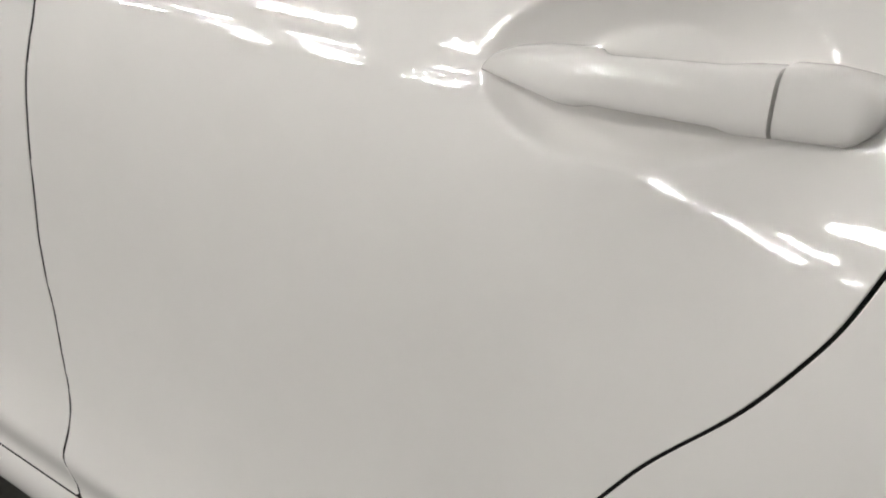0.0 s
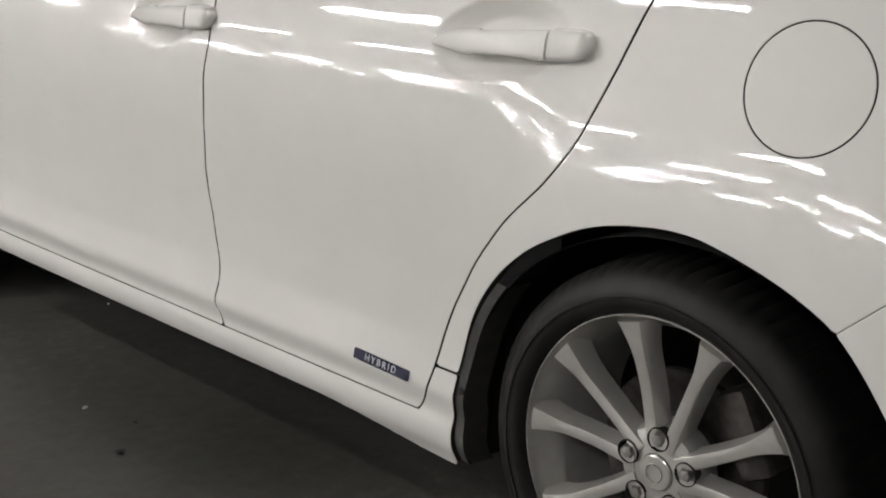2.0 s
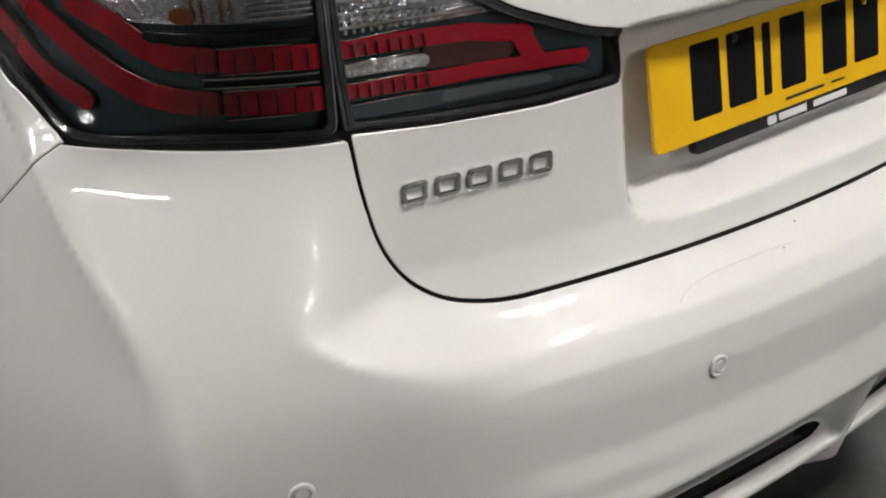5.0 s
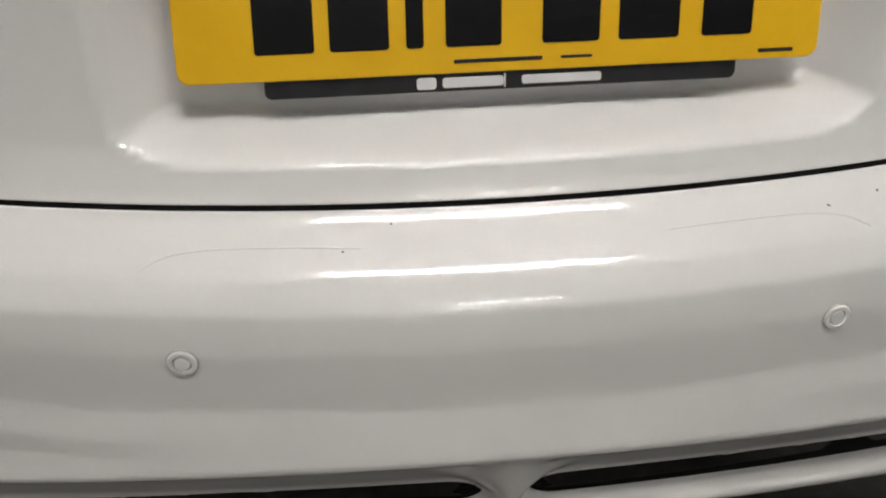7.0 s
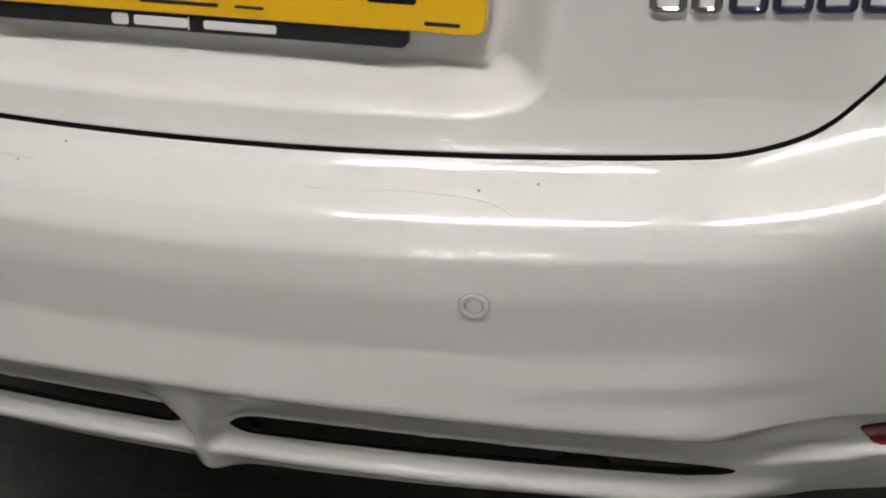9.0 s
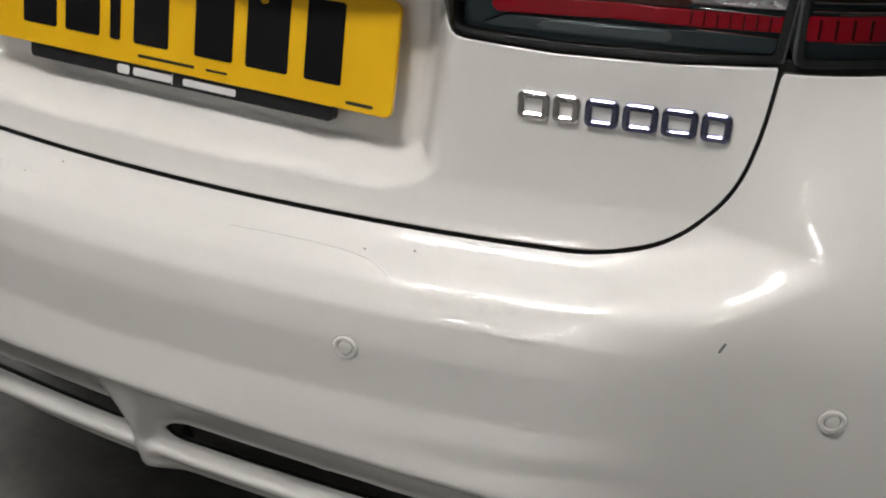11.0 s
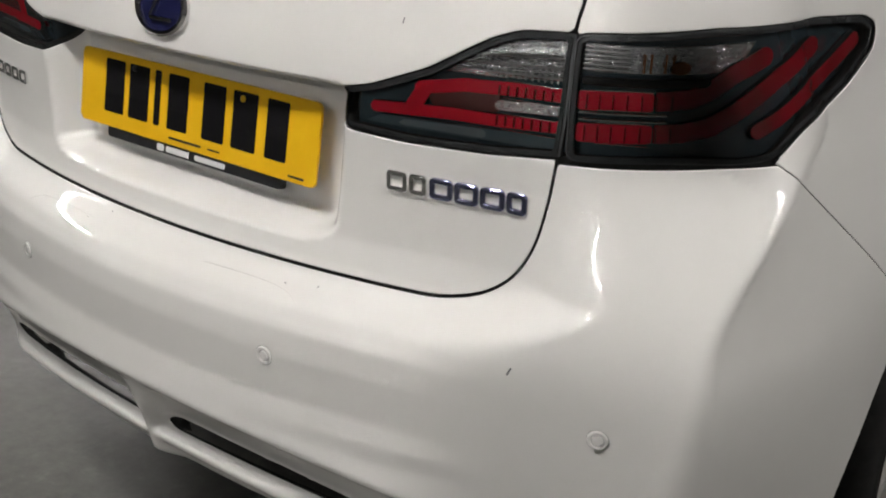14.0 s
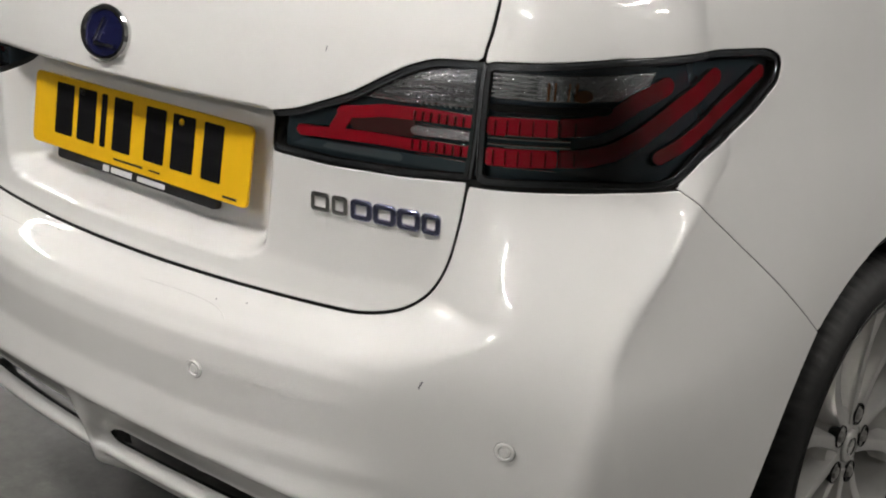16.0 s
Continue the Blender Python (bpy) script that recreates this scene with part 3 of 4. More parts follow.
# ---- wheels ----
def build_wheel():
    """A wheel whose axle is the x axis, its outer face towards -x, hub cap at the origin."""
    w = new("wheel")
    n = 360
    prof = [(.19, .225), (.203, .24), (.205, .265), (.197, .290), (.182, .303), (.16, .3105), (.11, .3125), (.06, .3125), (.010, .3105), (-.008, .305),
            (-.021, .294), (-.030, .278), (-.032, .262), (-.029, .252), (-.022, .2440), (-.012, .2390), (.0, .232)]
    bm = bmesh.new()
    rings = []
    for x, r in prof:
        ring = []
        for k in range(n):
            a = 2 * math.pi * k / n
            rr = r
            if .3 < r and x < .02 and k % 5 == 0:
                rr -= .003
            if abs(x - .06) < .001 or abs(x - .11) < .001:
                rr -= .004 if k % 5 == 0 else 0
            ring.append(bm.verts.new((x, rr * math.cos(a), rr * math.sin(a))))
        rings.append(ring)
    for a, b in zip(rings, rings[1:]):
        for k in range(n):
            bm.faces.new((a[k], a[(k + 1) % n], b[(k + 1) % n], b[k]))
    tyre = part("tyre", bm, RUBBER, w, "black worn road tyre")
    # faint raised ribs and lettering band on the sidewall
    rb = lathe([(-.0335, .2685), (-.0350, .2675), (-.0350, .2655), (-.0335, .2645)], 120, closed=True)
    part("sidewall_rib", rb, RUBBER, w)
    rim = lathe([(.18, .205), (.10, .200), (.035, .212), (.012, .2255), (-.004, .2320), (-.012, .2368), (-.0145, .2386), (-.0135, .2400), (-.004, .2403), (.006, .238)], 120)
    part("rim_barrel", rim, ALLOY, w)
    lip = lathe([(-.0130, .2360), (-.0158, .2376), (-.0158, .2394), (-.0130, .2404)], 120, closed=True)
    part("rim_lip", lip, WORN, w, "scuffed rim edge")
    for k in range(10):
        ang = radians(14.5 + 36 * k)
        sp = bmesh.new()
        secs = []
        for t in np.linspace(0, 1, 13):
            r = .040 + t * .188
            half = .0090 + .0045 * (1 - t) ** 2 + .0045 * t * t + .016 * max(0, t - .70) ** 1.5 * 4
            face = -.004 - .012 * t ** 1.6 + .004 * math.sin(t * math.pi)
            depth = .030 + .012 * t
            crest = .0030
            lean = (.0045 if k % 2 else -.0045) * math.sin(t * math.pi * .9)
            ring = []
            for u, x in ((-1.25, face + depth), (-1.02, face + .010), (-.80, face + .0012), (0, face - crest * .3), (.80, face + .0012), (1.02, face + .010), (1.25, face + depth)):
                ring.append(sp.verts.new((x, u * half + lean, r)))
            secs.append(ring)
        for a, b in zip(secs, secs[1:]):
            for j in range(6):
                sp.faces.new((a[j], a[j + 1], b[j + 1], b[j]))
            sp.faces.new((a[6], a[0], b[0], b[6]))
        sp.faces.new(secs[0])
        sp.faces.new(secs[-1][::-1])
        bmesh.ops.rotate(sp, verts=sp.verts, cent=(0, 0, 0), matrix=Matrix.Rotation(-ang, 3, "X"))
        part("spoke", sp, ALLOY, w)
    hubm = lathe([(.05, .030), (.05, .070), (.020, .072), (.006, .066), (.0015, .056), (-.001, .040), (-.002, .029), (.002, .0285), (.002, .0)], 60)
    part("hub", hubm, ALLOY, w)
    cap = lathe([(.002, .0278), (-.0045, .0275), (-.0065, .025), (-.0072, .012), (-.0072, .0005)], 48)
    part("hub_cap", cap, ALLOY, w, "silver hub cap")
    mark = lathe([(-.0070, .0155), (-.0090, .0150), (-.0090, .0130), (-.0070, .0125)], 40, closed=True)
    part("hub_emblem", mark, CHROME, w)
    for k in range(5):
        ang = radians(-1 + 72 * k)
        cy, cz = .053 * math.sin(ang), .053 * math.cos(ang)
        # pocket coloured near-black for the shade inside it
        hole = lathe([(-.0030, .0186), (-.0062, .0180), (-.0062, .0170), (.012, .0160), (.014, .0)], 24)
        bmesh.ops.translate(hole, verts=hole.verts, vec=(0, cy, cz))
        part("nut_pocket", hole, INNER, w)
        nut = lathe([(.012, .0112), (-.0060, .0108), (-.0085, .0088), (-.0095, .004), (-.0095, .0003)], 6)
        bmesh.ops.translate(nut, verts=nut.verts, vec=(0, cy, cz))
        part("wheel_nut", nut, NUT, w, "grey steel wheel nut")
    disc = lathe([(.075, .06), (.062, .085), (.060, .135), (.060, .139), (.075, .139), (.078, .06)], 60)
    part("brake_disc", disc, STEEL, w, "worn steel brake disc")
    hat = lathe([(.075, .0), (.045, .0), (.045, .060), (.062, .075)], 40)
    part("disc_hat", hat, INNER, w)
    cal = bmesh.new()
    box(cal, (.06, .13, .055), pose(.065, .02, .135) @ pose(0, 0, 0, 0), .012)
    bmesh.ops.rotate(cal, verts=cal.verts, cent=(0, 0, 0), matrix=Matrix.Rotation(radians(62), 3, "X"))
    part("brake_caliper", cal, STEEL, w)
    val = bmesh.new()
    tube_along(val, [(-.002, .150, .135), (.010, .158, .142)], .0045, 8)
    part("tyre_valve", val, BLACK, w)
    return w


wheel = build_wheel()
wheel.parent = car
wheel.matrix_basis = pose(-.829, 0, .3095)
for x, y, turn in ((.829, 0, 180), (-.838, 2.6, 0), (.838, 2.6, 180)):
    c = copy_thing(wheel, pose(x, y, .3095, 20 if turn else -11, 0, turn))

ARCH_FRONT = profile([.205, .27, .34, .405, .458, .503, .541, .575], [.368, .371, .370, .360, .343, .318, .288, .250], .02)
for side in (-1, 1):
    for cy, r in ((0, .0), (2.6, .0)):
        bm = bmesh.new()
        prev = None
        for k in range(41):
            a = math.pi * (k / 40) * 1.16 - math.pi * .08
            y, z = cy - (.028 if cy == 0 else 0) + .395 * math.cos(a), .295 + .372 * math.sin(a)
            cur = [bm.verts.new((side * x, y, z)) for x in (.852, .845, .70, .52)]
            if prev:
                for j in range(3):
                    bm.faces.new((prev[j], prev[j + 1], cur[j + 1], cur[j]))
            prev = cur
        part("wheel_arch_liner", bm, LINER, car, "black plastic wheel arch liner")
        back = bmesh.new()
        box(back, (.02, .86, .62), pose(side * .53, cy, .40))
        part("arch_inner_wall", back, LINER, car)
    flap_m = bmesh.new()
    prev = None
    for z in np.linspace(.205, .535, 26):
        y = float(ARCH_FRONT(z))
        x = side * (float(half_width(np.array(y), np.array(z))) - .006)
        cur = [flap_m.verts.new(v) for v in ((x, y + .006, z), (x, y - .012, z - .004), (x - side * .05, y - .020, z - .006), (x - side * .05, y + .004, z))]
        if prev:
            for j in range(4):
                flap_m.faces.new((prev[j], prev[(j + 1) % 4], cur[(j + 1) % 4], cur[j]))
        else:
            flap_m.faces.new(cur)
        prev = cur
    flap_m.faces.new(prev[::-1])
    part("mud_guard", flap_m, GREY_TRIM, car, "grey plastic edge of the wheel arch")
    clip = lathe([(0, .0075), (.0025, .007), (.0035, .004), (.0035, .0003)], 16)
    bmesh.ops.transform(clip, matrix=pose(side * (float(half_width(np.array(.362), np.array(.335))) - .006), .364, .335, 0, 0, 180 if side < 0 else 0), verts=clip.verts)
    part("trim_clip", clip, BLACK, car, "black trim clip")


# ---- rear lights: housing, strips, reflectors and a clear lens ----
def stroke(points, width):
    P = np.asarray(points, float)

    def f(u, v):
        best = np.full(np.shape(u), 1e9)
        for (ax, ay), (bx, by) in zip(P, P[1:]):
            ex, ey = bx - ax, by - ay
            t = np.clip(((u - ax) * ex + (v - ay) * ey) / (ex * ex + ey * ey), 0, 1)
            best = np.minimum(best, np.hypot(u - ax - t * ex, v - ay - t * ey))
        return width - best
    return f


def stretched(points, width):
    """A stroke in the outer light, where a step along the guide covers about 2.6 times that on the skin."""
    g = stroke([(s * 2.6, z) for s, z in points], width)
    return lambda s, z: g(np.abs(s) * 2.6, z)


OUT_BANDS = [([(.415, .911), (.444, .913), (.461, .916), (.470, .926), (.478, .940), (.492, .955)], .0105),
             ([(.415, .876), (.445, .877), (.458, .879), (.469, .885), (.480, .899), (.499, .930), (.522, .955)], .0105),
             ([(.490, .876), (.500, .886), (.514, .904), (.534, .926), (.558, .950)], .0085)]
IN_BANDS = [([(.425, .902), (.449, .905), (.481, .911), (.538, .913), (.602, .913)], .0075), ([(.364, .871), (.420, .874), (.466, .876), (.522, .876), (.602, .878)], .0070),
            ([(.43, .900), (.415, .876)], .010)]
LIGHTS = []
for side in (-1, 1):
    lamp_o = finish(new("rear_light", panel_mesh("rear_light", (.38, .66) if side > 0 else (-.66, -.38), (.82, 1.0), .006, lambda p, s, z: LAMP_OUT(np.abs(s), z), inset=.022)), SMOKE, car, "smoked outer rear light with red strips")
    lamp_i = finish(new("tailgate_light", panel_mesh("tailgate_light", (.24, .5) if side > 0 else (-.5, -.24), (.82, 1.0), .006, lambda p, s, z: low(hatch(p), LAMP_IN(np.abs(p[..., 0]), z)), inset=.022)), SMOKE, car, "smoked inner rear light with red strips")

    LIGHTS.append((side, lamp_o, lamp_i))

    def sub(name, lamp, srange, region, mat, inset, label="", gap=0.0, zr=(.82, 1.0), cell=.004):
        r = srange if side > 0 else (-srange[1], -srange[0])
        return finish(new(name, panel_mesh(name, r, zr, cell, region, inset=inset, gap=gap, lip=.008, round_edge=cell * .3)), mat, lamp, label)
    for pts, wd in OUT_BANDS:
        g = stretched(pts, wd)
        sub("red_strip", lamp_o, (.38, .60), lambda p, s, z, g=g: low(g(s, z), LAMP_OUT(np.abs(s), z) - .008, np.abs(s) - (.447 if pts[0][0] < .45 else 0)), RED_BAND, .010, "deep red light strip")
        if pts[0][0] < .45:
            sub("lit_strip", lamp_o, (.38, .46), lambda p, s, z, g=g: low(g(s, z), LAMP_OUT(np.abs(s), z) - .008, .4465 - np.abs(s)), RED, .010, "bright red light strip")
    sub("indicator_reflector", lamp_o, (.38, .60), lambda p, s, z: low(z - .942 - .0 * z, .972 - z, .480 - np.abs(s) + (z - .942) * .25, LAMP_OUT(np.abs(s), z) - .010), SILVER, .014, "clear silver indicator section")
    for k in range(6):
        zz = .946 + k * .0048
        sub("reflector_rib", lamp_o, (.38, .46), lambda p, s, z, zz=zz: low(.0011 - np.abs(z - zz), .437 - np.abs(s), LAMP_OUT(np.abs(s), z) - .010), CHROME, .009, "bright reflector rib", zr=(zz - .003, zz + .003), cell=.0012)
    sub("indicator_bulb", lamp_o, (.42, .48), lambda p, s, z: .007 - np.hypot((np.abs(s) - .456) * 1.8, z - .950), AMBER, .008, "amber indicator bulb")
    sub("lamp_divider", lamp_o, (.38, .48), lambda p, s, z: low(.0045 - np.abs(z - .933), .468 - np.abs(s), LAMP_OUT(np.abs(s), z) - .010), GLOSS_BLACK, .006)
    for zz in (.8985, .891):
        sub("chrome_line", lamp_o, (.38, .46), lambda p, s, z, zz=zz: low(.0010 - np.abs(z - zz), .452 - np.abs(s), LAMP_OUT(np.abs(s), z) - .010), CHROME, .008, zr=(zz - .003, zz + .003), cell=.0012)
    sub("surround", lamp_o, (.38, .66), lambda p, s, z: low(LAMP_OUT(np.abs(s), z), .0075 - LAMP_OUT(np.abs(s), z)), FRAME_GREY, .004, "smoked grey lamp surround")
    sub("lens", lamp_o, (.38, .66), lambda p, s, z: LAMP_OUT(np.abs(s), z), LENS, .0005, "clear lens", gap=.0022)

    def inner(f, margin=.007):
        return lambda p, s, z: low(f(np.abs(p[..., 0]), z), LAMP_IN(np.abs(p[..., 0]), z) - margin, .604 - np.abs(p[..., 0]))
    for pts, wd in IN_BANDS:
        sub("red_strip", lamp_i, (.24, .48), inner(stroke(pts, wd)), RED, .010, "red light strip")
    sub("dark_red_panel", lamp_i, (.24, .48), inner(outline([(.432, .893), (.470, .9045), (.524, .9055), (.524, .884), (.440, .8815)])), BROWN_LENS, .013, "brownish red panel")
    sub("silver_bar", lamp_i, (.24, .48), inner(stroke([(.527, .894), (.602, .896)], .006)), SILVER, .009, "silver bar")
    sub("reversing_reflector", lamp_i, (.24, .48), inner(outline([(.447, .923), (.488, .947), (.519, .965), (.602, .972), (.602, .927), (.508, .922)])), SILVER, .016, "clear reversing light section")
    for k in range(3):
        sub("reflector_rib", lamp_i, (.30, .48), inner(stroke([(.47 + .012 * k, .930 + .009 * k), (.602, .931 + .011 * k)], .0016)), CHROME, .009, "bright reflector rib", zr=(.925, .96), cell=.0015)
    sub("lower_panel", lamp_i, (.24, .48), inner(outline([(.345, .850), (.37, .862), (.602, .866), (.602, .851)])), BLUE_GREY, .012, "blue-grey lower panel")
    sub("pale_panel", lamp_i, (.24, .48), inner(outline([(.392, .853), (.405, .861), (.512, .8635), (.512, .853)])), PALE_LENS, .0105, "pale blue-grey panel")
    sub("surround", lamp_i, (.24, .5), lambda p, s, z: low(hatch(p), LAMP_IN(np.abs(p[..., 0]), z), .0070 - low(hatch(p) - .002, LAMP_IN(np.abs(p[..., 0]), z))), FRAME_GREY, .004, "smoked grey lamp surround")
    sub("lens", lamp_i, (.24, .5), lambda p, s, z: low(hatch(p), LAMP_IN(np.abs(p[..., 0]), z)), LENS, .0005, "clear lens", gap=.0022)


# ---- things fixed on the skin ----
def on_rear(x, z):
    """A frame on the rear skin: x along the car's width, y out of the skin, z up."""
    lo, hi = -1.2, 0.0
    for _ in range(40):
        m = (lo + hi) / 2
        if skin(np.array(x), np.array(m), np.array(z)) < 0:
            hi = m
        else:
            lo = m
    p = np.array([x, hi, z])
    n = Vector(skin_normal(p[None])[0])
    ax = Vector((1, 0, 0))
    ax = (ax - n * ax.dot(n)).normalized()
    up = ax.cross(-n) * -1
    if up.z < 0:
        up = -up
    m = Matrix((ax, -n, up)).transposed().to_4x4()
    m.translation = p
    return m


def on_side(side, y, z):
    lo, hi = 0.0, 1.2
    for _ in range(40):
        m = (lo + hi) / 2
        if skin(np.array(side * m), np.array(y), np.array(z)) < 0:
            lo = m
        else:
            hi = m
    p = np.array([side * lo, y, z])
    n = Vector(skin_normal(p[None])[0])
    ax = Vector((0, side, 0))
    ax = (ax - n * ax.dot(n)).normalized()
    up = ax.cross(-n) * -1
    if up.z < 0:
        up = -up
    m = Matrix((ax, -n, up)).transposed().to_4x4()
    m.translation = p
    return m


bumper_ob, gate_ob = bpy.data.objects["rear_bumper"], bpy.data.objects["tailgate"]
for x, z in ((-.705, .55), (-.273, .553), (.273, .553), (.705, .55)):
    m = on_rear(x, z)
    bm = lathe([(-.002, .0127), (.0016, .0125), (.0030, .0112), (.0030, .0084), (.0022, .0080), (-.0015, .0078), (-.0015, .0068), (.0018, .0066), (.0026, .0060), (.0028, .003), (.0028, .0002)], 36)
    bmesh.ops.transform(bm, matrix=m @ pose(0, 0, 0, 0, 0, -90), verts=bm.verts)
    part("parking_sensor", bm, PAINT, bumper_ob, "round white parking sensor")
    # thin grey rings put the groove's shading into colour
    for r0 in (.0073, .0129):
        bm = lathe([(.0004, r0 - .0005), (.0009, r0 - .0003), (.0009, r0 + .0003), (.0004, r0 + .0005)], 36, closed=True)
        bmesh.ops.transform(bm, matrix=m @ pose(0, 0, 0, 0, 0, -90), verts=bm.verts)
        part("sensor_joint", bm, JOINT, bumper_ob, "grey ring for the shading in a sensor's joint")

# raised edges of the loading pad on the bumper's shelf
for side in (-1, 1):
    edge = profile([.12, .168, .213, .249, .276, .290, .302], [.6335, .6345, .6345, .6335, .631, .6275, .6225], .004)
    bm = tube_along(bmesh.new(), [(on_rear(side * x, float(edge(x))) @ pose(0, .0003, 0)).translation for x in np.linspace(.125, .301, 30)], .0009, 6)
    part("pad_edge", bm, PAINT, bumper_ob, "fine raised edge in the white bumper top")

# red reflectors in the bumper's hollows
for side in (-1, 1):
    REFLECT = outline(rounded([(.626, .354), (.722, .360), (.716, .386), (.610, .375)], .008))
    r = (.38, .60) if side > 0 else (-.60, -.38)
    ob = new("reflector", panel_mesh("reflector", r, (.34, .41), .004, lambda p, s, z: REFLECT(np.abs(p[..., 0]), z), inset=-.004, gap=0, lip=.02))
    finish(ob, RED_MATT, bumper_ob, "dark red rear reflector")
    ob = panel("slot_mesh", side, (.0, .45), (.30, .39), .006, lambda p, s, z: SLOT(np.abs(p[..., 0]), slot_height(p)) + .006, INNER, "black recess behind the bumper slot", inset=.045, gap=0)
    ob.parent = bumper_ob

# number plate on its black holder


def slab_part(name, size, m, mat, parent, label="", bevel=.002):
    bm = bmesh.new()
    box(bm, size, m, bevel)
    return part(name, bm, mat, parent, label)


def rounded_slab(name, w, h, t, radius, m, mat, parent, label=""):
    """A flat piece with round corners, its front towards -y."""
    bm = bmesh.new()
    ring = []
    for cx, cz, a0 in ((w / 2 - radius, h / 2 - radius, 0), (-w / 2 + radius, h / 2 - radius, 90), (-w / 2 + radius, -h / 2 + radius, 180), (w / 2 - radius, -h / 2 + radius, 270)):
        for k in range(7):
            a = radians(a0 + 15 * k)
            ring.append((cx + radius * math.cos(a), cz + radius * math.sin(a)))
    e = min(.0008, t * .3)
    layers = []
    for y, g in ((0, 0), (-t + e, 0), (-t, e)):
        layers.append([bm.verts.new((x * (1 - 2 * g / w), y, z * (1 - 2 * g / h))) for x, z in ring])
    for a, b in zip(layers, layers[1:]):
        for k in range(len(ring)):
            bm.faces.new((a[k], a[(k + 1) % len(ring)], b[(k + 1) % len(ring)], b[k]))
    bm.faces.new(layers[-1])
    bm.faces.new(layers[0][::-1])
    bmesh.ops.transform(bm, matrix=m, verts=bm.verts)
    return part(name, bm, mat, parent, label)


# lit cells of the red strips
for side, lamp_o, lamp_i in LIGHTS:
    for k in range(7):
        for z in (.9115, .8768):
            slab_part("cell_rib", (.0018, .0040, .0165), on_rear(side * (.630 + .013 * k), z) @ pose(0, .0075, 0), RED_DARK, lamp_o, "", .0004)
            slab_part("cell_rib", (.0016, .0040, .0115), on_rear(side * (.528 + .0105 * k), z + .0012) @ pose(0, .0075, 0), RED_DARK, lamp_i, "", .0004)
    dots = bmesh.new()
    for i in range(14):
        for j in range(4):
            if i > 2 * (3 - j) - 3:
                box(dots, (.0028, .003, .0034), on_rear(side * (.497 + .0076 * i), .9285 + .0066 * j) @ pose(0, .0075, 0))
    part("reflector_dots", dots, CHROME, lamp_i, "rows of tiny bright reflector dots")
    for k in range(7):
        slab_part("amber_rib", (.0016, .004, .020), on_rear(side * (.676 + .0062 * k), .9545) @ pose(0, .0105, 0), AMBER if k % 3 else CHROME, lamp_o, "", .0004)
    for z in (.9245, .9030, .8895, .8655):
        slab_part("chrome_line", (.060, .0030, .0012), on_rear(side * .668, z) @ pose(0, .0065, 0), CHROME, lamp_o, "thin chrome line", .0003)
    for z in (.9235, .9035, .8865, .8680):
        slab_part("chrome_line", (.066, .0030, .0010), on_rear(side * .566, z) @ pose(0, .0065, 0), CHROME, lamp_i, "thin chrome line", .0003)

PM = pose(0, -.7155, .797, -9.8)
holder = rounded_slab("plate_holder", .388, .10, .010, .006, PM @ pose(0, .004, -.0215), BLACK, car, "black plate holder")
for x, w, h in ((-.064, .016, .010), (-.026, .050, .0085), (.0, .0012, .0115), (.047, .066, .0075)):
    rounded_slab("print_bar", w, h, .0006, min(w, h) * .3, PM @ pose(x, -.0062, -.0640), PLATE_WHITE, holder, "pale printed bar")
plate = rounded_slab("number_plate", .522, .111, .004, .010, PM @ pose(0, -.006, 0), YELLOW, car, "yellow number plate with black bars")
for x, w in ((-.176, .047), (-.117, .047), (-.073, .014), (-.026, .045), (.053, .047), (.117, .050), (.182, .042)):
    rounded_slab("character_bar", w, .079, .0007, .003, PM @ pose(x, -.0100, .006), GLOSS_BLACK, plate, "plain black bar")
rounded_slab("maker_bar", .072, .0032, .0006, .0012, PM @ pose(-.006, -.0100, -.0455), BLACK, plate)
rounded_slab("maker_bar", .026, .0024, .0006, .0010, PM @ pose(.058, -.0100, -.0455), BLACK, plate)
rounded_slab("standard_bar", .030, .0032, .0006, .0012, PM @ pose(.225, -.0100, -.048), BLACK, plate)
screw = lathe([(0, .0048), (.0022, .0044), (.003, .002), (.003, .0002)], 16)
bmesh.ops.transform(screw, matrix=PM @ pose(.112, -.0100, .036) @ pose(0, 0, 0, 0, 0, -90), verts=screw.verts)
part("screw_cap", screw, YELLOW, plate, "yellow screw cap")
screw = lathe([(0, .0048), (.0022, .0044), (.003, .002), (.003, .0002)], 16)
bmesh.ops.transform(screw, matrix=PM @ pose(-.128, -.0105, .040) @ pose(0, 0, 0, 0, 0, -90), verts=screw.verts)
part("screw_cap", screw, BLACK, plate, "black screw cap")


